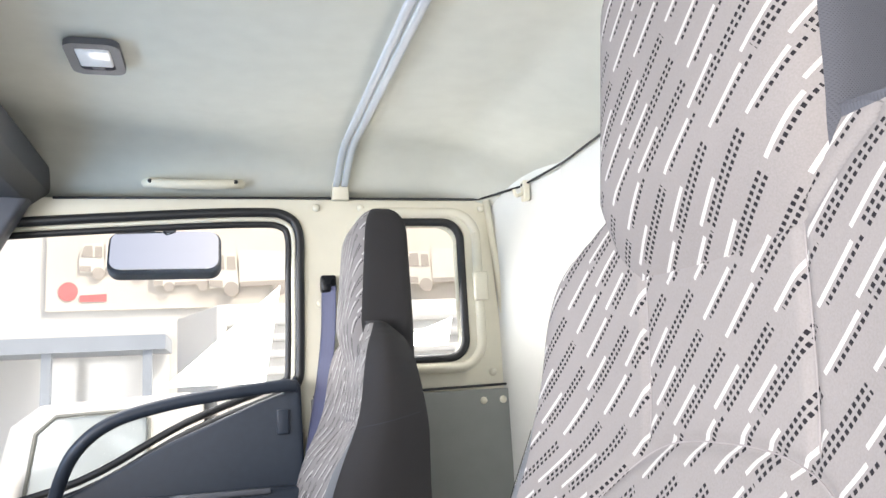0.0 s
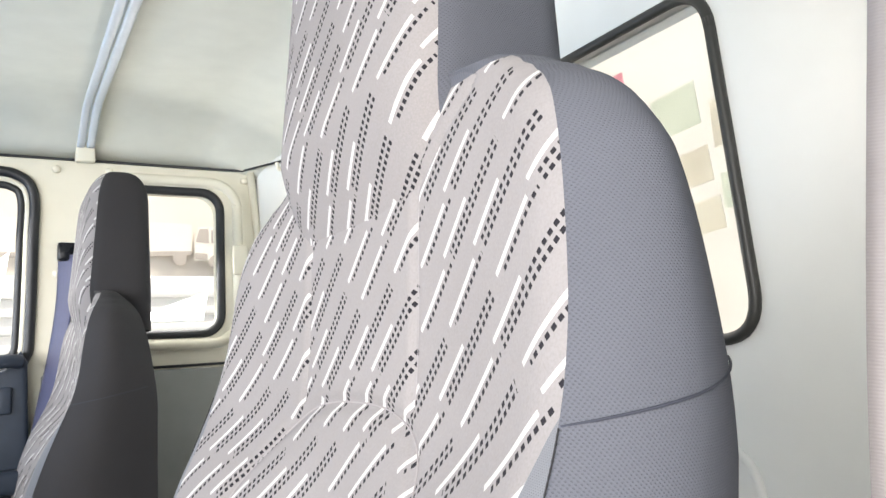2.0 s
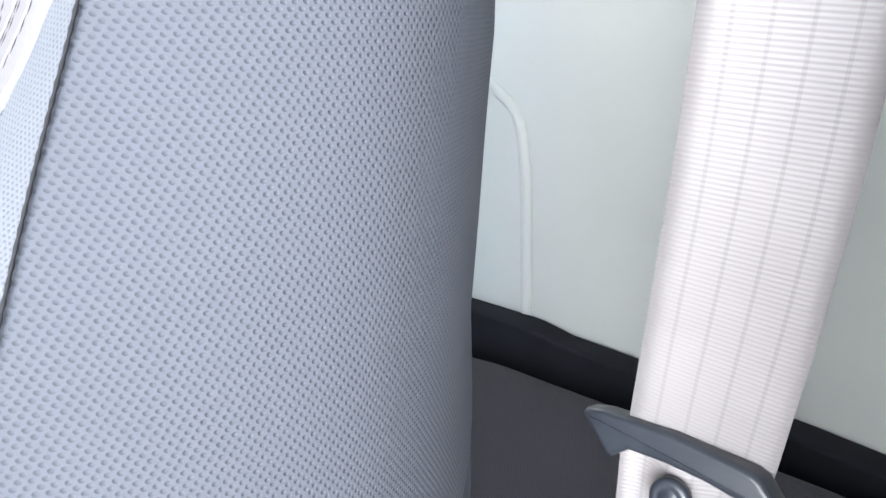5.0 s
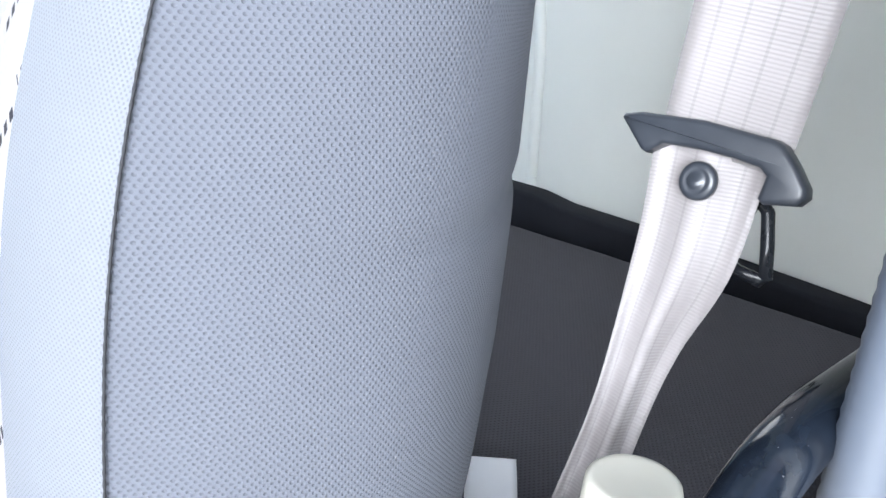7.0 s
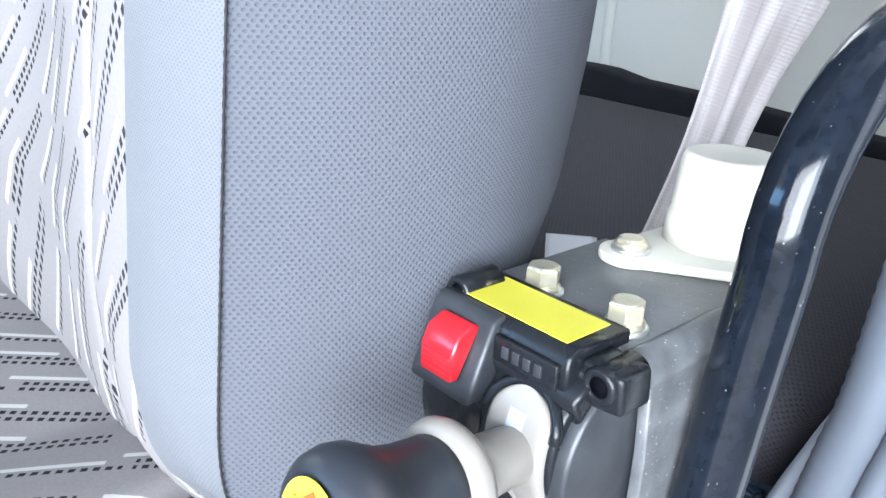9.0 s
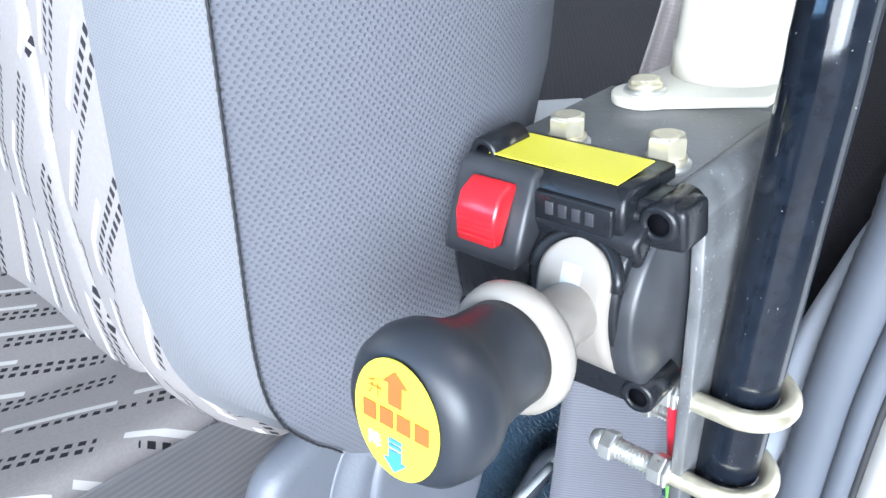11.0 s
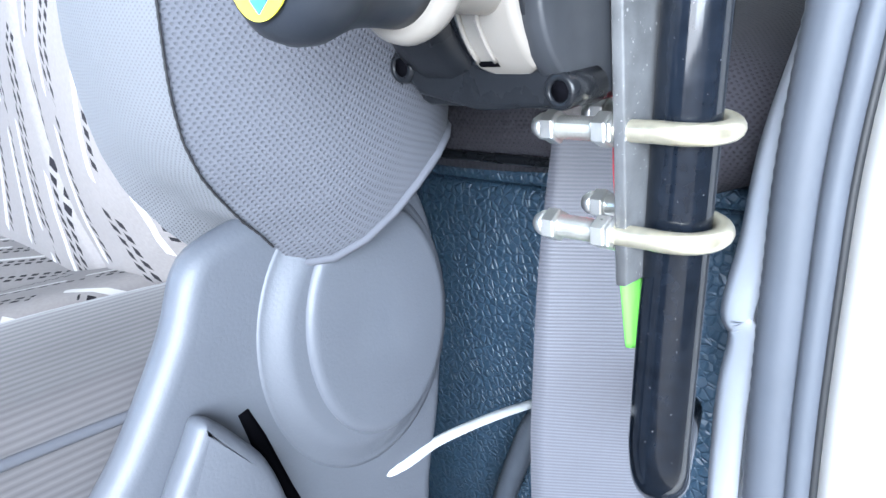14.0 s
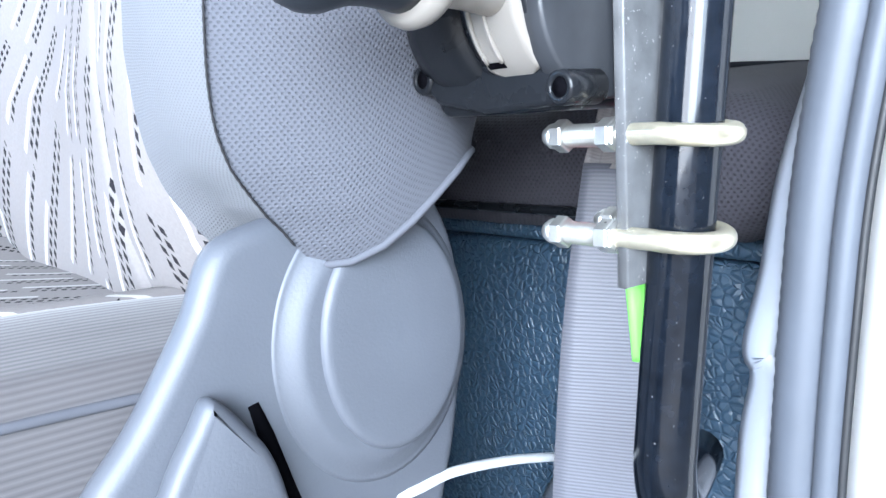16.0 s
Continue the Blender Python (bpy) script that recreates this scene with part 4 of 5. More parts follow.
lathe("right_drum", (CX + 0.002, 0.4484, CZ - 0.0035), (0, 1, 0), prof, M_DRUM, dev, "worn grey-black round side cover", n=56)
lathe("left_drum", (CX + 0.001, 0.4785, CZ - 0.002), (0, 1, 0), [(0, 0.0240), (0.0012, 0.0265), (0.0080, 0.0282), (0.0180, 0.0280), (0.0250, 0.0258), (0.0300, 0.0210), (0.0330, 0.0125), (0.0340, 0.0)], M_BLACKPL, dev, n=56)
lathe("barrel", (CX, 0.4525, CZ), (0, 1, 0), [(0, 0.0252), (0.0010, 0.0260), (0.0250, 0.0260), (0.0262, 0.0250)], M_BLACKPL, dev, n=64)


def on_barrel(arc, y, r):
    """A point of the barrel: arc in metres up from its front."""
    a = arc / 0.0275
    return (CX - r * math.cos(a), y, CZ + r * math.sin(a))


def pad_outline(grow, n=14):
    """The lever's foot: a strip round the barrel with round ends, as (arc, y)."""
    w, top, low, yc = 0.0103 + grow, 0.0185 + grow, -0.0270 - grow, 0.4648
    up = [(top - w + w * math.sin(t), yc + w * math.cos(t)) for t in np.linspace(0, math.pi, n)]
    dn = [(low + w * 0.5 - w * 0.5 * math.sin(t), yc - w * math.cos(t)) for t in np.linspace(0, math.pi, n)]
    return up, dn


def lever_pad():
    rows = []
    w, top, low, yc = 0.0103, 0.0185, -0.0270, 0.4648
    arcs = list(np.linspace(low, low + 0.5 * w, 8)) + list(np.linspace(low + 0.6 * w, top - w, 14)) + [top - w + w * math.sin(t) for t in np.linspace(0.08, math.pi / 2 - 0.04, 12)]
    for arc in arcs:
        h = w
        if arc > top - w:
            h = w * math.sqrt(max(0.0, 1 - ((arc - top + w) / w) ** 2))
        if arc < low + 0.5 * w:
            h = w * math.sqrt(max(0.0, 1 - ((low + 0.5 * w - arc) / (0.5 * w)) ** 2)) + 0.0004
        row = []
        for k in np.linspace(-1, 1, 15):
            lip = 0.0012 * max(0.0, (abs(k) - 0.85) / 0.15) ** 2
            row.append(on_barrel(arc, yc + h * k, 0.0282 - lip))
        rows.append([on_barrel(arc, yc - h, 0.0255)] + row + [on_barrel(arc, yc + h, 0.0255)])
    c = len(rows[0])
    vs = [p for r in rows for p in r]
    fs = [(i * c + j, i * c + j + 1, (i + 1) * c + j + 1, (i + 1) * c + j) for i in range(len(rows) - 1) for j in range(c - 1)]
    fs += [tuple(range(c)), tuple((len(rows) - 1) * c + j for j in reversed(range(c)))]
    return mesh_ob("lever_foot", vs, fs, M_SHAFT, dev, "ivory plastic lever foot")


wheel = lever_pad()
ws = np.linspace(0.0015, 0.0120, 6)
win = [on_barrel(arc, 0.4648 + dy, 0.0284) for arc in ws for dy in (-0.0028, 0.0028)]
mesh_ob("slot", win, [(2 * i, 2 * i + 1, 2 * i + 3, 2 * i + 2) for i in range(5)], M_SLOT, wheel, "grey inset window", smooth=False)
# two rails at the foot of the lever, with a dark slit under them
ps = [on_barrel(arc, 0.4694 + dy, 0.0285) for arc in (-0.0224, -0.0213, -0.0202) for dy in (-0.0034, 0.0034)]
mesh_ob("slit", ps, [(0, 1, 3, 2), (2, 3, 5, 4)], M_HOLE, wheel, smooth=False)
for y in (0.4665, 0.4723):
    tube("rail", [on_barrel(arc, y, 0.0284) for arc in np.linspace(-0.0205, -0.0030, 10)], 0.0007, M_SHAFT, wheel, n=8)
up, dn = pad_outline(0.0016)
tube("arch_lip", [on_barrel(a, y, 0.0264) for a, y in up], 0.0016, M_BLACKPL, dev, n=10)
up, dn = pad_outline(0.0012)
tube("lower_arch_lip", [on_barrel(a, y, 0.0262) for a, y in dn], 0.0013, M_BLACKPL, dev, n=10)
# shoulder that falls from the top block to the barrel
prism("shoulder", [(0.5735, 0.6440), (0.5765, 0.6365), (0.5840, 0.6330), (0.6000, 0.6330), (0.6000, 0.6480), (0.5800, 0.6480)], 0.4500, 0.4810, M_BLACKPL, dev, bevel=0.0014)
# top block with switch, sticker and raised marks
prism("top_block", [(0.5748, 0.6440), (0.5820, 0.6420), (0.6005, 0.6420), (0.6005, 0.6545), (0.5790, 0.6555), (0.5756, 0.6535)], 0.4545, 0.5040, M_BLACKPL, dev, bevel=0.0012)
prism("switch_bezel", [(0.5655, 0.6320), (0.5665, 0.6365), (0.5735, 0.6540), (0.5765, 0.6555), (0.5840, 0.6545), (0.5840, 0.6315)], 0.4785, 0.5030, M_DRUM, dev, "worn dark switch bezel", bevel=0.0014)
sw = prism("switch", [(0.5630, 0.6380), (0.5660, 0.6375), (0.5735, 0.6520), (0.5705, 0.6530), (0.5655, 0.6505), (0.5632, 0.6455)], 0.4832, 0.4962, M_RED, dev, "red rocker switch", bevel=0.0011)
for k in range(4):
    z = 0.6394 + 0.0016 * k
    part("switch_rib", box_bm(0.5628, 0.5640, 0.4844, 0.4950, z, z + 0.0007, 0.0002), M_RED, sw)
part("name_panel", box_bm(0.5736, 0.5760, 0.4568, 0.4790, 0.6440, 0.6515, 0.0006), M_BLACKPL, dev)
for i in range(4):
    y = 0.4752 - i * 0.0038
    part("raised_mark", box_bm(0.5730, 0.5737, y - 0.0024, y, 0.6462, 0.6497, 0.0002), M_DRUM, dev)
part("sticker", box_bm(0.5787, 0.5962, 0.4585, 0.4968, 0.6556, 0.6560, 0.0001), M_YELLOW, dev, "plain yellow sticker", smooth=False)
for y, z, r in ((0.4990, 0.6548, 0.0046), (0.4480, 0.6482, 0.0050), (0.4500, 0.5975, 0.0048), (0.5060, 0.6035, 0.0048)):
    lug = lathe("lug", (0.5785, y, z), (1, 0, 0), [(0.0060, r * 0.56), (0.0004, r * 0.56), (0.0, r * 0.64), (0.0, r * 0.86), (0.0008, r), (0.0150, r * 1.02)], M_BLACKPL, dev, n=32)
    part("screw_hole", cyl_bm((0.5792, y, z), (1, 0, 0), r * 0.58, 0.002, 18), M_HOLE, lug)
prism("lug_web", [(0.4410, 0.6420), (0.4550, 0.6400), (0.4550, 0.6530), (0.4420, 0.6525)], 0.5800, 0.5925, M_BLACKPL, dev, axis="x", bevel=0.0016)
# the knob on its shaft
KA = Vector((0.5065, 0.4620, 0.6330))
KD = (Vector((0.5740, 0.4640, 0.6238)) - KA).normalized()
lathe("knob", KA, KD, [(0.0, 0.0), (0.0002, 0.0112), (0.0014, 0.0142), (0.0040, 0.0163), (0.0080, 0.0172), (0.0115, 0.0168), (0.0150, 0.0152), (0.0195, 0.0134), (0.0250, 0.0126), (0.0310, 0.0124), (0.0345, 0.0125)], M_KNOB, dev, "soft black mushroom knob", n=56)
lathe("collar", KA + KD * 0.0340, KD, [(0.0, 0.0125), (0.0003, 0.0142), (0.0018, 0.0155), (0.0040, 0.0158), (0.0060, 0.0150), (0.0085, 0.0122), (0.0105, 0.0098), (0.0115, 0.0085)], M_SHAFT, dev, "ivory plastic collar", n=44)
lathe("shaft", KA + KD * 0.0440, KD, [(0.0, 0.0088), (0.008, 0.0080), (0.018, 0.0076), (0.030, 0.0074)], M_SHAFT, dev, "ivory plastic shaft", n=28)
# label on the knob: oval, arrows and letter blocks
KR = Vector((0, 0, 1)).cross(-KD).normalized()
KU = (-KD).cross(KR).normalized()


def on_knob(a, b, lift):
    return KA - KD * lift + KR * a + KU * b


def decal(name, pts, lift, mat, label=""):
    vs = [on_knob(a, b, lift) for a, b in pts] + [on_knob(a, b, lift - 0.0003) for a, b in pts]
    n = len(pts)
    fs = [tuple(range(n)), tuple(reversed(range(n, 2 * n)))] + [(i, n + i, n + (i + 1) % n, (i + 1) % n) for i in range(n)]
    return mesh_ob(name, vs, fs, mat, dev, label, smooth=False)


decal("knob_label", [(0.0108 * math.cos(t), 0.0130 * math.sin(t)) for t in np.linspace(0, 2 * math.pi, 48)[:-1]], 0.0006, M_YELLOW, "oval yellow label")
decal("up_arrow", [(-0.0017, 0.0032), (0.0017, 0.0032), (0.0017, 0.0078), (0.0032, 0.0078), (0.0, 0.0108), (-0.0032, 0.0078), (-0.0017, 0.0078)], 0.0009, M_ORANGE)


def lettering(name, text, a, b, size, mat, label):
    """One printed word on the knob's label."""
    cu = bpy.data.curves.new(name, "FONT")
    cu.body, cu.size, cu.extrude, cu.offset = text, 1.0, 0.0, 0.0
    ob = bpy.data.objects.new(name, cu)
    bpy.context.scene.collection.objects.link(ob)
    me = bpy.data.meshes.new_from_object(ob.evaluated_get(bpy.context.evaluated_depsgraph_get()))
    P = [v.co.copy() for v in me.vertices]
    faces = [tuple(f.vertices) for f in me.polygons]
    bpy.data.objects.remove(ob)
    bpy.data.curves.remove(cu)
    xs, ys = [p.x for p in P], [p.y for p in P]
    k = size / (max(ys) - min(ys))
    cx, cy = (max(xs) + min(xs)) / 2, (max(ys) + min(ys)) / 2
    return mesh_ob(name, [on_knob(a + (p.x - cx) * k, b + (p.y - cy) * k, 0.0010) for p in P], faces, mat, dev, label, smooth=False)


lettering("printed_word", "\u5347", -0.0050, 0.0056, 0.0036, M_ORANGE, "orange printed word for up")
for z0 in (-0.0062, -0.0050):
    decal("arrow_bar", [(-0.0015, z0), (0.0017, z0), (0.0017, z0 + 0.0008), (-0.0015, z0 + 0.0008)], 0.0009, M_BLUEINK)
decal("down_arrow", [(-0.0015, -0.0068), (-0.0015, -0.0090), (-0.0028, -0.0090), (0.0, -0.0117), (0.0030, -0.0090), (0.0017, -0.0090), (0.0017, -0.0068)], 0.0009, M_BLUEINK)
lettering("printed_word", "\u964d", -0.0050, -0.0060, 0.0034, M_PALEINK, "pale printed word for down")


for dx in (-0.0066, -0.0022, 0.0022, 0.0068):
    decal("letter_block", [(dx - 0.0017, -0.0019), (dx + 0.0017, -0.0019), (dx + 0.0017, 0.0019), (dx - 0.0017, 0.0019)], 0.0009, M_ORANGE)

# bolts on the top plate
for x, y, h in ((0.605, 0.4900, 0.0105), (0.605, 0.4600, 0.0105), (0.6500, 0.4908, 0.006)):
    b = thing("plate_bolt", "yellow zinc bolt with spring washer in the bracket", "bolt", "bracket bolts")
    base = 0.6512 if h > 0.008 else 0.6546
    lathe("washer", (x, y, base), (0, 0, 1), [(0, 0.0066), (0.0012, 0.0066), (0.0014, 0.0055)], M_STEEL, b, n=24)
    lathe("spring_washer", (x, y, base + 0.0013), (0, 0, 1), [(0, 0.0054), (0.0016, 0.0054)], M_ZINC, b, n=20)
    part("head", cyl_bm((x, y, base + 0.0027), (0, 0, 1), 0.0053, h - 0.0045, 6, bevel=0.0009), M_ZINC, b, smooth=False)
    lathe("dome", (x, y, base + h - 0.0024), (0, 0, 1), [(0, 0.0046), (0.0006, 0.0044), (0.0009, 0.0034), (0.0004, 0.0026), (0.0003, 0.0)], M_ZINC, b, n=16)
nut = thing("plate_nut", "steel cap nut on the side plate", "nut")
part("nut", cyl_bm((0.6235, 0.4479, 0.5680), (0, 1, 0), 0.0052, 0.005, 6, bevel=0.0006), M_STEEL, nut, smooth=False)
lathe("cap", (0.6235, 0.4527, 0.5680), (0, 1, 0), [(0, 0.0044), (0.003, 0.0040), (0.006, 0.0024), (0.007, 0.0004)], M_STEEL, nut, n=14)

# ivory cup on the plate
cup = thing("nylon_cup", "ivory nylon cup screwed onto the bracket plate", "cup")
lathe("cup", (0.6830, 0.4775, 0.6545), (0, 0, 1), [(0, 0.0192), (0.0095, 0.0190), (0.0110, 0.0180), (0.0280, 0.0169), (0.0302, 0.0164), (0.0312, 0.0154), (0.0315, 0.0140), (0.0313, 0.0125), (0.0313, 0.0)], M_WHITEPL, cup, n=48)
fl = []
for i in range(25):
    t = radians(60 + 180 * i / 24)
    fl.append((0.6500 + 0.0105 * math.cos(t), 0.4908 + 0.0105 * math.sin(t)))
fl += [(0.662, 0.4560), (0.690, 0.4565), (0.701, 0.470), (0.699, 0.490), (0.680, 0.4985)]
prism("flange", fl, 0.6512, 0.6546, M_WHITEPL, cup, axis="z", bevel=0.0008)

# wires and tape behind the plate
wire = thing("red_wire", "thin red cable running down behind the bracket", "cable")
tube("sleeve", smooth_path([(0.622, 0.456, 0.640), (0.616, 0.456, 0.61), (0.6135, 0.454, 0.592), (0.6145, 0.4555, 0.57), (0.613, 0.4530, 0.546)], 5), 0.0019, M_REDWIRE, wire, n=8)
tape = thing("green_tape", "bright green tape wrapped round a cable end", "tape")
strap("wrap", [(0.612, 0.4520, 0.548), (0.6145, 0.4515, 0.534), (0.6165, 0.4515, 0.514)], [(0.8, -0.6, 0)] * 3, [0.006, 0.0075, 0.0070], M_GREEN, tape, thick=0.003, cols=6)

# ---- belt of the driver's seat ----
belt = thing("seat_belt", "pale grey seat belt hanging with its latch tongue", "seat belt")
across = [(0.30, -0.95, 0), (0.30, -0.95, 0), (0.30, -0.95, 0), (0.25, -0.95, 0.0), (0.10, -0.97, -0.1)]
strap("upper_webbing", [(0.775, 0.424, 1.44), (0.752, 0.454, 1.13), (0.747, 0.471, 0.98), (0.750, 0.483, 0.88), (0.757, 0.499, 0.785)], across, 0.0500, M_BELT, belt)
strap("lower_webbing", [(0.756, 0.502, 0.788), (0.752, 0.505, 0.745), (0.747, 0.513, 0.705), (0.740, 0.519, 0.665), (0.722, 0.524, 0.61), (0.700, 0.520, 0.565)],
      [(0.15, -0.97, -0.1), (0.2, -0.95, 0), (0.5, -0.8, 0), (0.6, -0.7, 0), (0.6, -0.75, 0), (0.62, -0.78, 0)], [0.045, 0.040, 0.029, 0.025, 0.028, 0.034], M_BELT, belt, cols=12, cup=0.006)
strap("anchor_webbing", [(0.701, 0.519, 0.568), (0.693, 0.518, 0.51), (0.691, 0.519, 0.45), (0.690, 0.522, 0.38), (0.688, 0.522, 0.20)], [(0.55, -0.83, 0)] * 5, [0.036, 0.046, 0.054, 0.056, 0.056], M_BELT2, belt)
TG = Vector((0.7525, 0.5035, 0.7865))
TA = Vector((-0.02, -0.98, -0.195)).normalized()
TN = Vector((-0.9, -0.2, 0.15))
TN = (TN - TA * TN.dot(TA)).normalized()
TU = TN.cross(TA).normalized()
if TU.z < 0:
    TU = -TU


def t_at(a, b, c):
    return TG + TA * a + TU * b + TN * c


bm = bmesh.new()
outl = [(-0.0358, 0.0007), (-0.0353, 0.0028), (-0.0288, 0.0056), (-0.0026, 0.0114), (0.0241, 0.0140), (0.0282, 0.0132), (0.0350, 0.0083), (0.0414, 0.0026), (0.0428, -0.0008), (0.0409, -0.0046), (0.0300, -0.0086), (0.0275, -0.0074), (0.0270, 0.0010), (0.0235, 0.0028), (0.0125, 0.0024), (-0.0010, 0.0006), (-0.0150, -0.0026), (-0.0172, -0.0050), (-0.0200, -0.0084), (-0.0228, -0.0080)]
lo = [bm.verts.new(t_at(a, b, -0.005)) for a, b in outl]
hi = [bm.verts.new(t_at(a, b, 0.006)) for a, b in outl]
n = len(outl)
bm.faces.new(lo)
bm.faces.new(hi)
for i in range(n):
    bm.faces.new((lo[i], lo[(i + 1) % n], hi[(i + 1) % n], hi[i]))
bmesh.ops.recalc_face_normals(bm, faces=bm.faces)
bmesh.ops.bevel(bm, geom=[e for e in bm.edges if any(len(f.verts) == n for f in e.link_faces)], offset=0.0022, segments=3, affect="EDGES", profile=0.5)
tong = part("latch_tongue", bm, M_TONGUE, belt, "dark grey plastic latch tongue")
loop = [(0.0220, -0.0100), (0.0275, -0.0135), (0.0330, -0.0255), (0.0378, -0.0372), (0.0365, -0.0388), (0.0275, -0.0392), (0.0180, -0.0370), (0.0200, -0.0180), (0.0220, -0.0100), (0.0275, -0.0135)]
tube("latch_plate", [t_at(a - 0.002, b, -0.021) for a, b in loop], 0.0028, M_BLACKPL, tong, n=8)
lathe("stop_button", t_at(0.0040, -0.0105, 0.0020), TN, [(0, 0.0075), (0.002, 0.0075), (0.0032, 0.0066), (0.0036, 0.0046), (0.0030, 0.0038), (0.0042, 0.0030), (0.0045, 0.0)], M_TONGUE, belt, "round dark plastic stop button", n=28)

# ---- berth behind the seats ----
berth = thing("berth_box", "navy-black grained vinyl box behind the seats", "storage box")
part("front_panel", box_bm(0.752, 0.772, 0.44, 2.25, FLOOR, 0.518, 0.006, 3), M_VINYL, berth)
part("lid", box_bm(0.750, 1.055, 0.44, 2.25, 0.5195, 0.530, 0.004, 3), M_VINYL, berth)
for y in (0.44, 2.23):
    part("end_panel", box_bm(0.773, 1.055, y, y + 0.02, FLOOR, 0.518, 0.004, 2), M_VINYL, berth)


def cushion_block(name, x0, x1, y0, y1, z0, z1, r, mat, label, cat, rise=0.0):
    t = thing(name, label, cat)
    out = rounded(x0, x1, z0, z1, r, 6)
    ys = list(np.linspace(y0, y1, 60))
    vs, fs, uvs = [], [], []
    k = len(out)
    acc = [0.0]
    for a, b in zip(out, out[1:]):
        acc.append(acc[-1] + math.hypot(a[0] - b[0], a[1] - b[1]))
    for y in ys:
        e = min(y - y0, y1 - y)
        sq = 1 - 0.35 * max(0.0, 1 - e / 0.03) ** 2
        for (x, z), ac in zip(out, acc):
            wob = 0.004 * noise.noise(Vector((x * 14, y * 11, z * 14)))
            up = rise * (x - x0) / (x1 - x0) if z > (z0 + z1) / 2 else 0.0
            vs.append((x + wob, y, (z0 + z1) / 2 + (z - (z0 + z1) / 2) * sq + wob + up))
            uvs.append((y, ac))
    for i in range(len(ys) - 1):
        for j in range(k):
            l = (j + 1) % k
            fs.append((i * k + j, i * k + l, (i + 1) * k + l, (i + 1) * k + j))
    fs.append(tuple(reversed(range(k))))
    fs.append(tuple(range((len(ys) - 1) * k, len(ys) * k)))
    mesh_ob("body", vs, fs, mat, t, "", uvs)
    tube("piping", [(x0 - 0.001, y, z0 + 0.012) for y in np.linspace(y0 + 0.035, y1 - 0.035, 30)], 0.0025, M_BLACKPL, t, n=8)
    return t


cushion_block("berth_cushion", 0.717, 1.052, 0.452, 2.20, 0.531, 0.596, 0.024, M_BERTHCLOTH, "dark grey woven berth cushion with black piping", "cushion", 0.026)
w = prism("rear_lining", [(0.42, 0.40), (2.22, 0.40), (2.22, 0.642), (0.86, 0.642), (0.835, 0.641), (0.80, 0.635), (0.70, 0.631), (0.57, 0.622), (0.42, 0.610)], 1.086, REAR - 0.002, M_BOARD, axis="x", bevel=0.004)
tagged(w, "dark lining board on the lower rear wall", "trim", kind="structure")
tag = thing("paper_tag", "small white paper tag on the berth cushion", "tag")
strap("tag", [(0.743, 0.588, 0.6105), (0.729, 0.576, 0.6100), (0.715, 0.564, 0.6070)], [(0.32, -0.95, 0)] * 3, 0.026, M_TAG, tag, thick=0.0006)

# ---- near door pillar with its seal ----
EDGE = [(0.380, 1.46), (0.395, 1.10), (0.399, 0.84), (0.405, 0.73), (0.408, 0.70), (0.4155, 0.63), (0.4245, 0.60), (0.435, 0.565), (0.441, 0.53), (0.447, 0.503), (0.444, 0.492), (0.449, 0.455), (0.452, 0.35), (0.452, 0.10)]
edge = smooth_path([(0.680, y, z) for y, z in EDGE], 6)
pil = thing("b_pillar", "white painted door pillar with ribbed rubber seal", "pillar", kind="structure")
strap("flange", edge, [(0.25, 1, 0)] * len(edge), 0.014, M_FLANGE, pil, "pale lavender-grey trim edge", thick=0.004, cols=3)
strap("inner_web", [(p.x + 0.030, p.y - 0.012, p.z) for p in edge], [(1, -0.40, 0)] * len(edge), 0.058, M_FLANGE, pil, thick=0.003, cols=2)
line = [(0.447 + 0.45 * (y - 0.447), z) for y, z in EDGE if not 0.48 < z < 0.51]
seal_pts = smooth_path([(0.6740, y - 0.0180, z) for y, z in line], 40)
tube("door_seal", even_path(seal_pts, 0.0026), 0.0090, M_SEAL, pil, "blue-grey ribbed rubber door seal", n=18, ridges=0.022)
lip_pts = smooth_path([(0.6700, y - 0.0295, z) for y, z in line], 8)
tube("seal_bead", lip_pts, 0.0042, M_SEAL, pil, n=12)
tube("dark_lip", [(p.x + 0.001, p.y - 0.0048, p.z) for p in lip_pts], 0.0016, M_RUBBER, pil, n=8)
strap("jamb", [(p.x - 0.004, p.y - 0.0260, p.z) for p in lip_pts], [(0.30, 1, 0)] * len(lip_pts), 0.042, M_WHITE, pil, "white painted door jamb", thick=0.004, cols=4)
w = prism("pillar_panel", [(0.690, 0.345), (0.735, 0.340), (0.735, 0.402), (0.700, 0.395)], FLOOR, 1.55, M_WALL, axis="z", smooth=False)
tagged(w, "pale painted pillar side", "pillar", kind="structure")

# cable and hose by the seat base
cab = thing("thin_cable", "thin pale grey cable crossing behind the seat", "cable")
tube("wire", smooth_path([(0.545, 0.560, 0.455), (0.582, 0.541, 0.450), (0.611, 0.540, 0.450), (0.650, 0.546, 0.440), (0.694, 0.556, 0.424)], 8), 0.0022, M_CABLE, cab, n=10)
hose = thing("corrugated_hose", "black corrugated cable hose at the box", "hose")
tube("hose", smooth_path([(0.720, 0.615, 0.30), (0.720, 0.600, 0.342), (0.720, 0.588, 0.370), (0.722, 0.578, 0.392), (0.735, 0.565, 0.405)], 20), 0.0065, M_HOSE, hose, n=12, ridges=0.12)

# ---- far side: door, seals, trim and fittings ----
def seal_loop(name, loop, y, r, mat, parent, n=10):
    P = [Vector((a, y, b)) for a, b in loop]
    P = P + [P[0], P[1]]
    return tube(name, P, r, mat, parent, n=n)


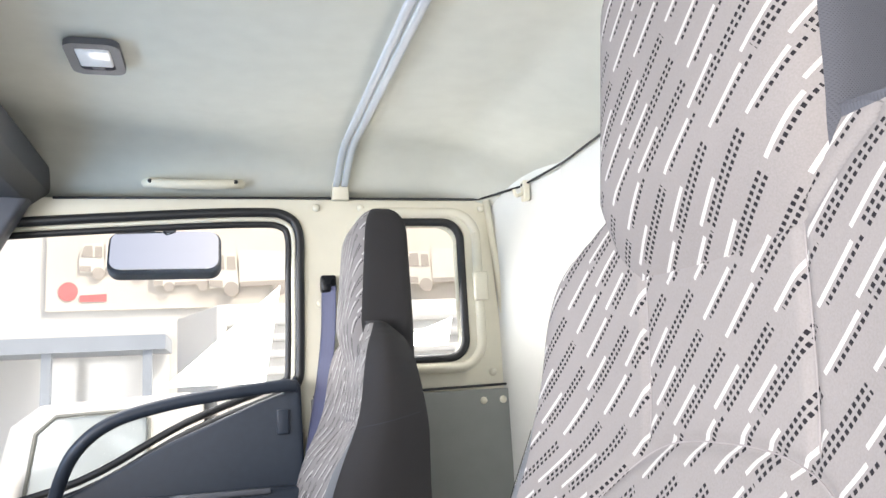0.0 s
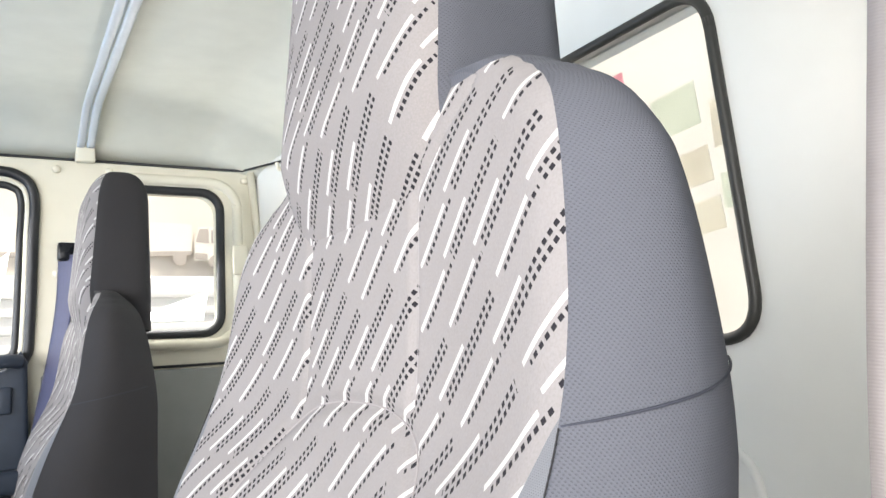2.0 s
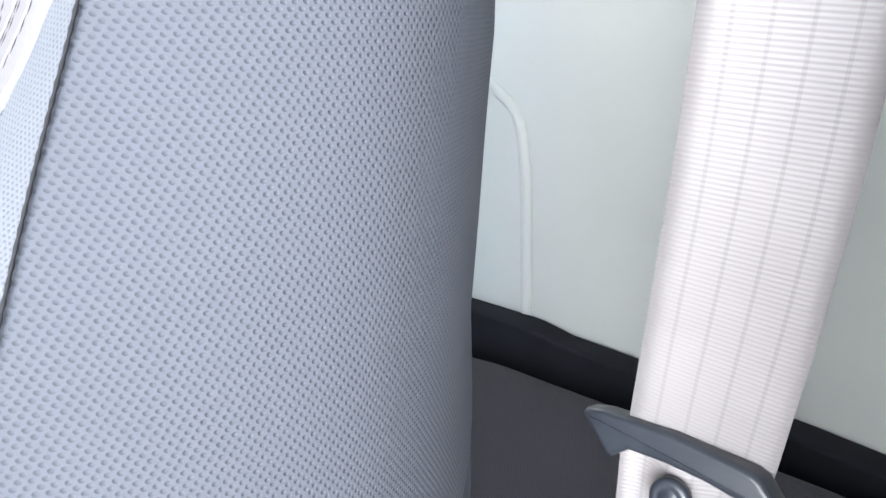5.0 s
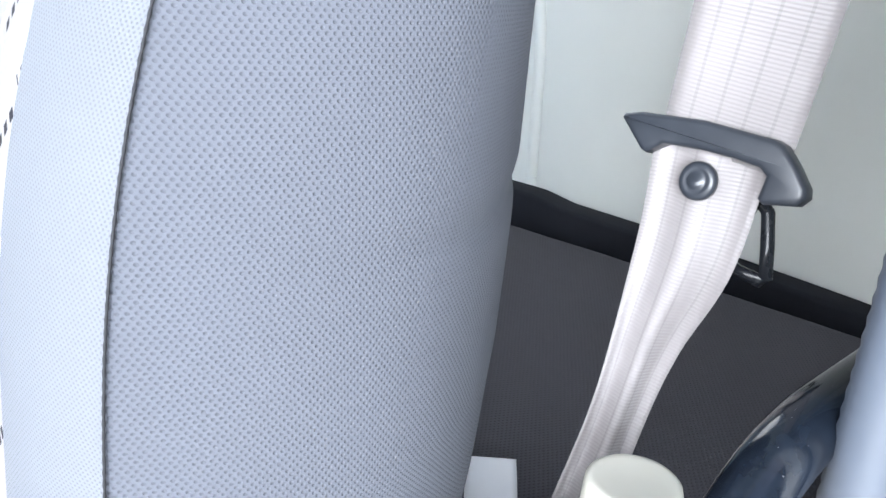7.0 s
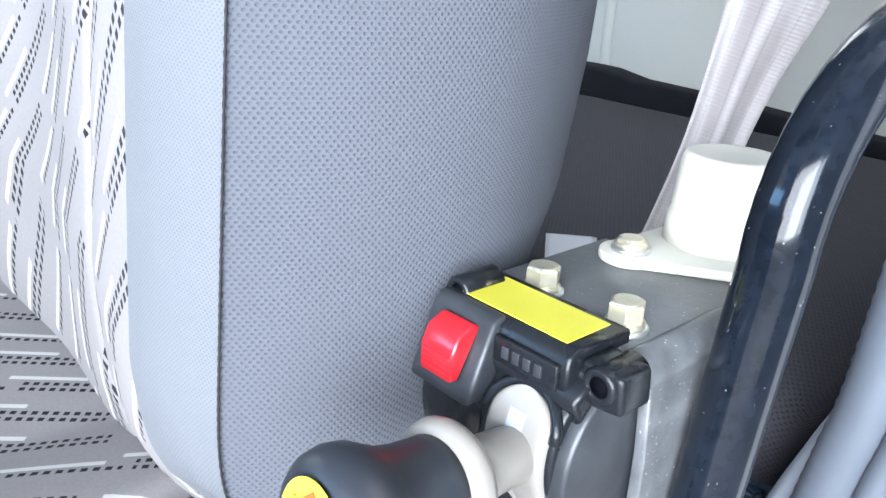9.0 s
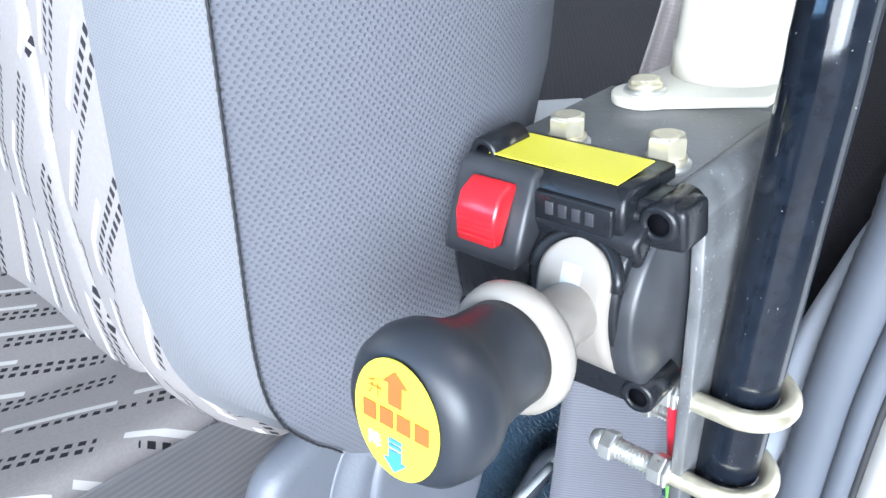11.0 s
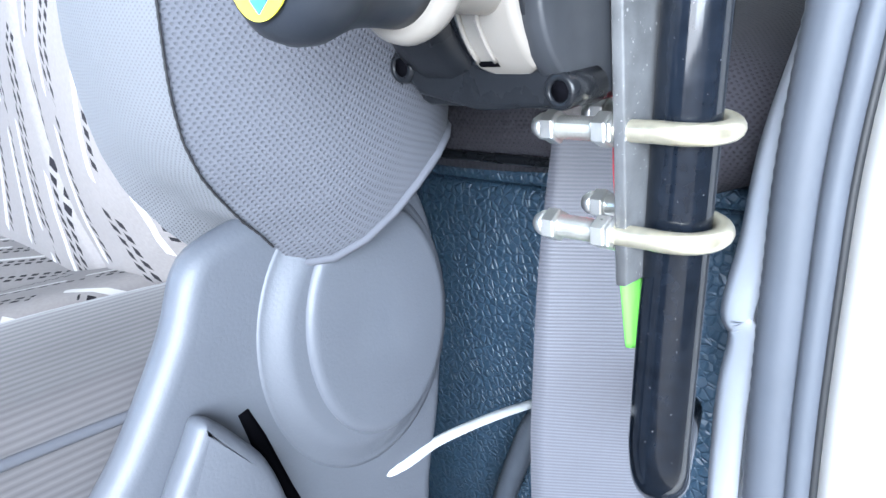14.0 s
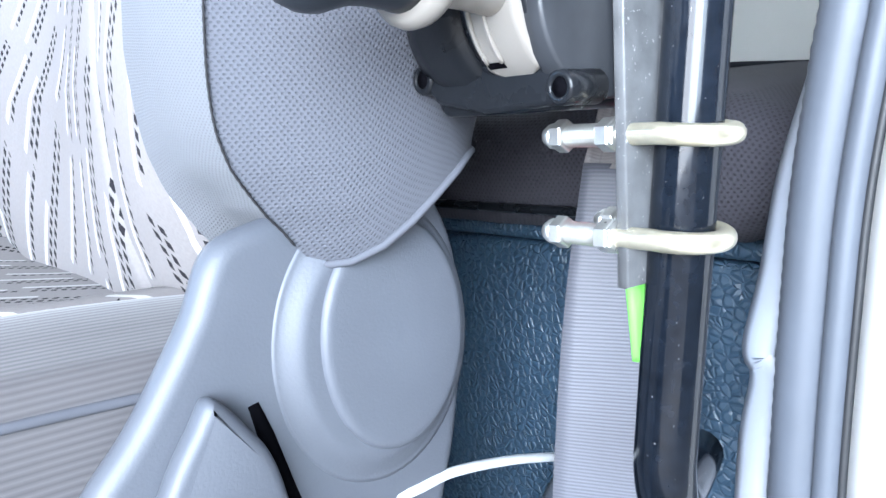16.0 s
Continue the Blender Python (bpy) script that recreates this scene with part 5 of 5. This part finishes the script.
def shrink(loop, d):
    k = len(loop)
    out = []
    for i in range(k):
        a, b, c = Vector(loop[i - 1]), Vector(loop[i]), Vector(loop[(i + 1) % k])
        t = ((b - a).normalized() + (c - b).normalized()).normalized()
        out.append((b.x - t.y * d, b.y + t.x * d))
    return out


HOLE = smooth_outline([(-0.55, 1.40), (-0.30, 1.438), (0.10, 1.464), (0.36, 1.474), (0.44, 1.465), (0.474, 1.42), (0.474, 1.30), (0.470, 1.10), (0.462, 1.03), (0.42, 1.0), (0.20, 0.92), (-0.04, 0.80), (-0.30, 0.74), (-0.55, 0.70)], 5)
d = thing("door_far", "far cab door with dark trim and grab handle", "door", kind="structure")
seal_loop("outer_seal", HOLE, FAR - 0.002, 0.0125, M_RUBBER, d)
inner = shrink(HOLE, 0.027)
if max(p[1] for p in inner) > max(p[1] for p in HOLE):
    inner = shrink(HOLE, -0.027)
seal_loop("window_channel", inner, FAR + 0.022, 0.0095, M_RUBBER, d)
mid_loop = [((a[0] + b[0]) / 2, (a[1] + b[1]) / 2) for a, b in zip(HOLE, inner)]
low = max(i for i, p in enumerate(mid_loop) if p[1] <= 1.04)
upper_run = [(a, FAR + 0.016, b) for a, b in mid_loop[low + 1:] + mid_loop[:low + 1] if b > 1.04]
tube("frame_edge", upper_run, 0.0075, M_CREAM, d, n=10)
pane = prism("pane", inner, FAR + 0.030, FAR + 0.034, M_GLASS, d, "clear side glass", smooth=False)
pane.visible_shadow = False
trim = [(0.486, 0.12), (0.474, 0.70), (0.466, 1.02), (0.452, 1.045), (0.42, 1.005), (0.36, 0.985), (0.16, 0.905), (-0.06, 0.80), (-0.25, 0.74), (-0.55, 0.70), (-0.60, 0.12)]
prism("trim_panel", trim, FAR - 0.055, FAR - 0.003, M_DARKPL, d, "dark grey moulded door trim", bevel=0.010)
P = smooth_path([(0.452, 2.300, 1.02), (0.415, 2.285, 1.022), (0.30, 2.272, 1.012), (0.15, 2.268, 0.992), (0.03, 2.268, 0.958), (-0.045, 2.275, 0.895), (-0.085, 2.295, 0.80), (-0.10, 2.31, 0.72)], 8)
tube("grab_handle", P, 0.0155, M_DARKPL, d, "dark plastic grab handle", n=16)
part("armrest", box_bm(0.02, 0.46, 2.235, 2.31, 0.735, 0.785, 0.014, 3), M_DARKPL, d)
part("armrest_edge", box_bm(0.16, 0.385, 2.228, 2.238, 0.776, 0.790, 0.004, 2), M_PLASTIC, d)
part("handle_pad", box_bm(0.405, 0.435, 2.296, 2.308, 0.905, 0.965, 0.004, 2), M_DARKPL, d)

q = thing("window_quarter", "rounded rear side window in black rubber", "window", kind="structure")
seal_loop("rubber_frame", rounded(0.662, 0.918, 1.072, 1.448, 0.052, 8), FAR - 0.004, 0.0115, M_RUBBER, q)
pn = prism("pane", rounded(0.665, 0.915, 1.075, 1.445, 0.05), FAR + 0.030, FAR + 0.034, M_GLASS, q, smooth=False)
pn.visible_shadow = False
fr = ring_panel("pressed_frame", rounded(0.600, 0.985, 1.030, 1.492, 0.085, 8), [rounded(0.652, 0.928, 1.062, 1.458, 0.058, 8)], FAR - 0.012, FAR - 0.001, "y", M_CREAM, q)
seal_loop("pressed_ridge", rounded(0.622, 0.962, 1.046, 1.474, 0.072, 8), FAR - 0.010, 0.014, M_CREAM, q, n=14)
part("catch_block", box_bm(0.945, 0.985, FAR - 0.030, FAR - 0.010, 1.225, 1.305, 0.004), M_CREAM, q)

w = prism("lower_trim", [(0.492, 0.12), (1.035, 0.12), (1.048, 0.985), (0.495, 0.985)], FAR - 0.016, FAR - 0.003, M_GREYTRIM, bevel=0.004)
tagged(w, "grey lower side trim panel", "trim", kind="structure")
tube("trim_joint", [(0.50, FAR - 0.008, 0.990), (0.80, FAR - 0.008, 0.992), (1.046, FAR - 0.008, 0.996)], 0.0035, M_RUBBER)
tagged(bpy.data.objects["trim_joint"], "dark joint over the lower trim", "trim", kind="structure")
tube("corner_bead", [(1.002, FAR - 0.006, 1.51), (1.028, FAR - 0.004, 1.25), (1.045, FAR - 0.004, 1.0), (1.05, FAR - 0.004, 0.6)], 0.010, M_CREAM)
tagged(bpy.data.objects["corner_bead"], "cream corner bead of the side panel", "trim", kind="structure")
tube("roof_joint", [(-0.12, FAR - 0.006, 1.508), (0.40, FAR - 0.006, 1.512), (0.98, FAR - 0.006, 1.514), (1.06, 2.225, 1.52), (1.105, 2.05, 1.535), (1.112, 1.80, 1.545), (1.112, 1.0, 1.56)], 0.0032, M_RUBBER)
tagged(bpy.data.objects["roof_joint"], "thin dark joint under the roof lining", "trim", kind="structure")
for x, z in ((0.522, 1.487), (0.642, 1.487), (0.526, 1.228), (0.985, 1.487), (0.99, 1.03), (0.955, 0.955), (1.01, 0.955)):
    sc = thing("panel_screw", "cream capped screw in the side panel", "screw", "panel screws")
    lathe("cap", (x, FAR - 0.002 - (0.012 if z < 1 else 0), z), (0, -1, 0), [(0, 0.0105), (0.004, 0.0098), (0.007, 0.006), (0.008, 0.0005)], M_CREAM, sc, n=16)

# roof handle, lamp, hook
hd = thing("roof_handle", "cream plastic grab handle over the door", "handle")
P = smooth_path([(0.095, 2.345, 1.545), (0.110, 2.318, 1.540), (0.15, 2.305, 1.534), (0.21, 2.300, 1.532), (0.27, 2.305, 1.534), (0.312, 2.318, 1.540), (0.327, 2.345, 1.545)], 6)
tube("grip", P, 0.0125, M_CREAM, hd, n=14)
for x in (0.108, 0.314):
    lathe("screw_hole", (x, 2.3045, 1.541), (0, -1, 0.1), [(0, 0.0055), (0.0012, 0.0055)], M_RUBBER, hd, n=14)
lm = thing("dome_lamp", "small grey roof lamp with a clear lens", "ceiling lamp")
ring_panel("bezel", rounded(0.026, 0.116, 1.650, 1.782, 0.022), [rounded(0.042, 0.100, 1.670, 1.760, 0.012)], 1.600, 1.612, "z", M_PLASTIC, lm)
part("lens", box_bm(0.043, 0.099, 1.671, 1.742, 1.597, 1.608, 0.004, 3), M_LENS, lm, "clear ribbed lens")
part("switch", box_bm(0.060, 0.082, 1.745, 1.757, 1.599, 1.606, 0.002), M_PLASTIC, lm)
hk = thing("coat_hook", "small cream coat hook on the rear wall", "hook")
part("plate", box_bm(1.055, 1.073, 2.195, 2.222, 1.475, 1.530, 0.003), M_CREAM, hk)
tube("peg", smooth_path([(1.056, 2.208, 1.495), (1.035, 2.203, 1.488), (1.028, 2.201, 1.505)], 5), 0.005, M_CREAM, hk, n=10)
lathe("screw", (1.054, 2.208, 1.518), (-1, 0, 0), [(0, 0.0045), (0.002, 0.003)], M_RUBBER, hk, n=10)

# rear window rubber and glass
rw = thing("window_rear", "rear window in thick dark rubber", "window", kind="structure")
RWS = RW
P = [Vector((REAR - 0.004, a, b)) for a, b in RWS]
tube("rubber_frame", P + P[:2], 0.0070, M_RUBBERGREY, rw, n=12)
pn = prism("pane", RWS, REAR + 0.022, REAR + 0.026, M_GLASS, rw, axis="x", smooth=False)
pn.visible_shadow = False

# navy belt of the far seat
fb = thing("seat_belt", "navy seat belt beside the far seat", "seat belt")
strap("webbing", [(0.545, 2.325, 1.27), (0.540, 2.325, 1.15), (0.522, 2.315, 1.02), (0.490, 2.300, 0.85), (0.455, 2.280, 0.62)], [(0.7, -0.7, 0)] * 5, 0.048, M_NAVYBELT, fb)
part("guide", box_bm(0.525, 0.565, 2.318, 2.352, 1.255, 1.300, 0.006), M_BLACKPL, fb)

# middle berth pillow buckle
bk = thing("belt_buckle", "dark belt buckle lying behind the seats", "buckle")
part("body", box_bm(0.79, 0.85, 1.60, 1.68, 0.627, 0.650, 0.008, 3), M_BLACKPL, bk)
part("latch", box_bm(0.80, 0.84, 1.605, 1.630, 0.649, 0.655, 0.003), M_STEEL, bk)

# ---- outside ----
vs = [(-400, -400, -0.62), (400, -400, -0.62), (400, 400, -0.62), (-400, 400, -0.62)]
g = mesh_ob("ground", vs, [(0, 1, 2, 3)], M_GROUND, smooth=False)
tagged(g, "pale concrete yard", "ground", kind="structure")

mir = thing("wing_mirror", "large exterior mirror outside the far door", "mirror")
tilt = Matrix.Translation((0.12, 2.66, 1.42)) @ Matrix.Rotation(radians(-24), 4, "X") @ Matrix.Translation((-0.12, -2.66, -1.42))
for nm, o, ya, yb, m, lab in (("housing", rounded(-0.035, 0.275, 1.345, 1.490, 0.035), 2.645, 2.690, M_DARKPL, "dark mirror housing"), ("glass", rounded(-0.027, 0.267, 1.353, 1.482, 0.030), 2.6385, 2.6445, M_MIRROR, "pale blue mirror glass")):
    ob = prism(nm, o, ya, yb, m, mir, lab, bevel=0.010 if nm == "housing" else 0.0, smooth=False)
    for v in ob.data.vertices:
        v.co = tilt @ v.co
tube("arm", smooth_path([(-0.50, 2.44, 1.44), (-0.35, 2.55, 1.47), (-0.15, 2.64, 1.505), (0.12, 2.665, 1.50), (0.12, 2.668, 1.48)], 8), 0.011, M_PLASTIC, mir, n=12)


def print_truck(parent, x, z, s, back):
    """A truck printed on the poster: flat shapes a few millimetres proud."""
    Y = 8.955 - back

    def flat(pts, mat, d):
        prism("print", [(x + a * s, z + b * s) for a, b in pts], Y - 0.004 * d, Y - 0.004 * d + 0.003, mat, parent, smooth=False)

    flat([(-0.9, 0.2), (-0.9, 0.75), (-0.78, 1.15), (-0.2, 1.18), (-0.12, 0.2)], M_PRINT, 1)
    flat([(-0.12, 0.35), (-0.12, 1.25), (1.3, 1.2), (1.3, 0.40)], M_PRINT, 1)
    flat([(-0.86, 0.72), (-0.76, 1.08), (-0.52, 1.10), (-0.50, 0.70)], M_PRINTDK, 2)
    flat([(-0.44, 0.70), (-0.44, 1.06), (-0.22, 1.06), (-0.20, 0.70)], M_PRINTDK, 2)
    flat([(-0.88, 0.25), (-0.88, 0.42), (-0.55, 0.40), (-0.55, 0.23)], M_PRINTDK, 2)
    for cx in (-0.32, 0.95):
        flat([(cx + 0.20 * math.cos(t), 0.17 + 0.20 * math.sin(t)) for t in np.linspace(0, 2 * math.pi, 14)[:-1]], M_PRINTDK, 3)
    flat([(-0.1, 0.22), (-0.1, 0.36), (1.28, 0.40), (1.28, 0.28)], M_PRINTDK, 2)


bld = thing("showroom_building", "white rendered building with a wide truck poster", "building")
prism("wall", [(-14, -0.62), (16, -0.62), (16, 7.5), (-14, 7.5)], 9.0, 9.4, M_STUCCO, bld, smooth=False)
prism("poster", [(-1.50, 1.94), (9.0, 1.94), (9.0, 5.2), (-1.50, 5.2)], 8.968, 8.998, M_POSTER, bld, "beige poster with printed trucks", smooth=False)
for k, (x, z, s) in enumerate(((-0.90, 2.27, 0.32), (-0.22, 2.12, 0.27), (0.46, 2.06, 0.40), (1.76, 2.10, 0.37), (2.62, 2.06, 0.40))):
    print_truck(bld, x, z, s, 0.016 * k)
prism("poster_mark", [(-1.29 + 0.095 * math.cos(t), 2.14 + 0.10 * math.sin(t)) for t in np.linspace(0, 2 * math.pi, 20)[:-1]], 8.960, 8.964, M_PRINTRED, bld, smooth=False)
prism("poster_bar", [(-1.18, 2.03), (-0.92, 2.03), (-0.92, 2.11), (-1.18, 2.10)], 8.960, 8.964, M_PRINTRED, bld, smooth=False)
prism("canopy_beam", [(-10, 1.46), (-0.27, 1.46), (-0.27, 1.60), (-10, 1.60)], 8.0, 8.9, M_STEELBLUE, bld, smooth=False)
for x in (-3.9, -2.6, -1.285, -0.43):
    prism("column", [(x - 0.04, -0.62), (x + 0.04, -0.62), (x + 0.04, 1.46), (x - 0.04, 1.46)], 8.02, 8.10, M_STEELBLUE, bld, smooth=False)
prism("glazing", [(-10, -0.3), (-0.3, -0.3), (-0.3, 1.46), (-10, 1.46)], 8.95, 8.99, M_LENS, bld, smooth=False)

# added wall, out of view: gives glossy black parts something dark to reflect
yw = prism("wall_unseen", [(-0.3, -2.00), (9.0, -2.00), (9.0, -1.8), (-0.3, -1.8)], -0.62, 3.6, M_UNSEENWALL, axis="z", smooth=False)
tagged(yw, "unseen dark wall added beside the open cab door to darken reflections", "wall", kind="structure")

bt = thing("box_truck", "white box truck body with ribbed end", "truck")
prism("box", [(0.232, 5.2), (3.4, 5.2), (3.1, 6.0), (-0.05, 6.0)], 0.05, 1.55, M_WHITE, bt, axis="z", bevel=0.015)
for i in range(14):
    part("rib", box_bm(0.28, 3.35, 5.176, 5.2, 0.10 + i * 0.101, 0.148 + i * 0.101, 0.007), M_WHITE, bt)
part("corner_post", box_bm(0.225, 0.285, 5.17, 5.2, 0.05, 1.54, 0.006), M_WHITE, bt)
part("chassis", box_bm(0.25, 3.0, 5.35, 5.95, -0.25, 0.05, 0.01), M_DARKPL, bt)
for x in (0.8, 2.6):
    for y in (5.32, 5.88):
        part("wheel", cyl_bm((x, y, -0.27), (0, 1, 0), 0.35, 0.22, 28, bevel=0.03), M_RUBBER, bt)

ct = thing("parked_truck", "white truck cab parked across the yard", "truck")
cab_side = [(-0.74, -0.2), (-0.72, 0.50), (-0.62, 0.92), (-0.50, 1.005), (0.10, 1.03), (0.15, 0.97), (0.15, -0.2)]
prism("body", cab_side, 4.1, 5.7, M_WHITE, ct, bevel=0.04)
prism("side_window", [(-0.55, 0.55), (-0.50, 0.88), (-0.43, 0.945), (-0.10, 0.955), (-0.06, 0.92), (-0.06, 0.55)], 4.085, 4.10, M_TRUCKGLASS, ct, bevel=0.004)
tube("window_frame", [(-0.56, 4.084, 0.54), (-0.51, 4.084, 0.885), (-0.43, 4.084, 0.955), (-0.10, 4.084, 0.965), (-0.05, 4.084, 0.92), (-0.05, 4.084, 0.54)], 0.008, M_GREYTRIM, ct, n=8)
part("mirror", box_bm(-0.66, -0.58, 3.92, 3.98, 0.45, 0.72, 0.02), M_WHITE, ct)
for x in (-0.35, 2.0):
    part("wheel", cyl_bm((x, 4.12, -0.27), (0, 1, 0), 0.35, 0.22, 28, bevel=0.03), M_RUBBER, ct)
part("load_bed", box_bm(0.35, 3.0, 4.15, 5.0, 0.0, 0.30, 0.02), M_WHITE, ct)

sg = thing("yard_hoarding", "white hoarding with red and green blocks behind the cab", "hoarding")
prism("board", [(-3.5, -0.6), (8.8, -0.6), (8.8, 6.5), (-3.5, 6.5)], 7.0, 7.008, M_BANNER, sg, axis="x", smooth=False)
for y, z, a, b, m in ((7.45, 4.0, 0.50, 0.30, M_PINKPALE), (7.10, 3.35, 0.45, 0.25, M_PINKPALE), (6.95, 2.8, 0.42, 0.20, M_PINKPALE), (6.85, 2.3, 0.40, 0.20, M_PINKPALE), (6.25, 3.55, 0.35, 0.28, M_GREENPALE), (6.1, 2.85, 0.30, 0.22, M_CREAMPALE), (6.0, 2.3, 0.30, 0.20, M_CREAMPALE), (5.55, 3.3, 0.22, 0.30, M_CREAMPALE), (5.5, 2.55, 0.22, 0.22, M_GREENPALE)):
    prism("block", [(y - a, z - b * 0.8), (y + a * 0.9, z - b), (y + a, z + b * 0.75), (y - a * 0.85, z + b)], 6.988, 6.994, m, sg, axis="x", smooth=False)
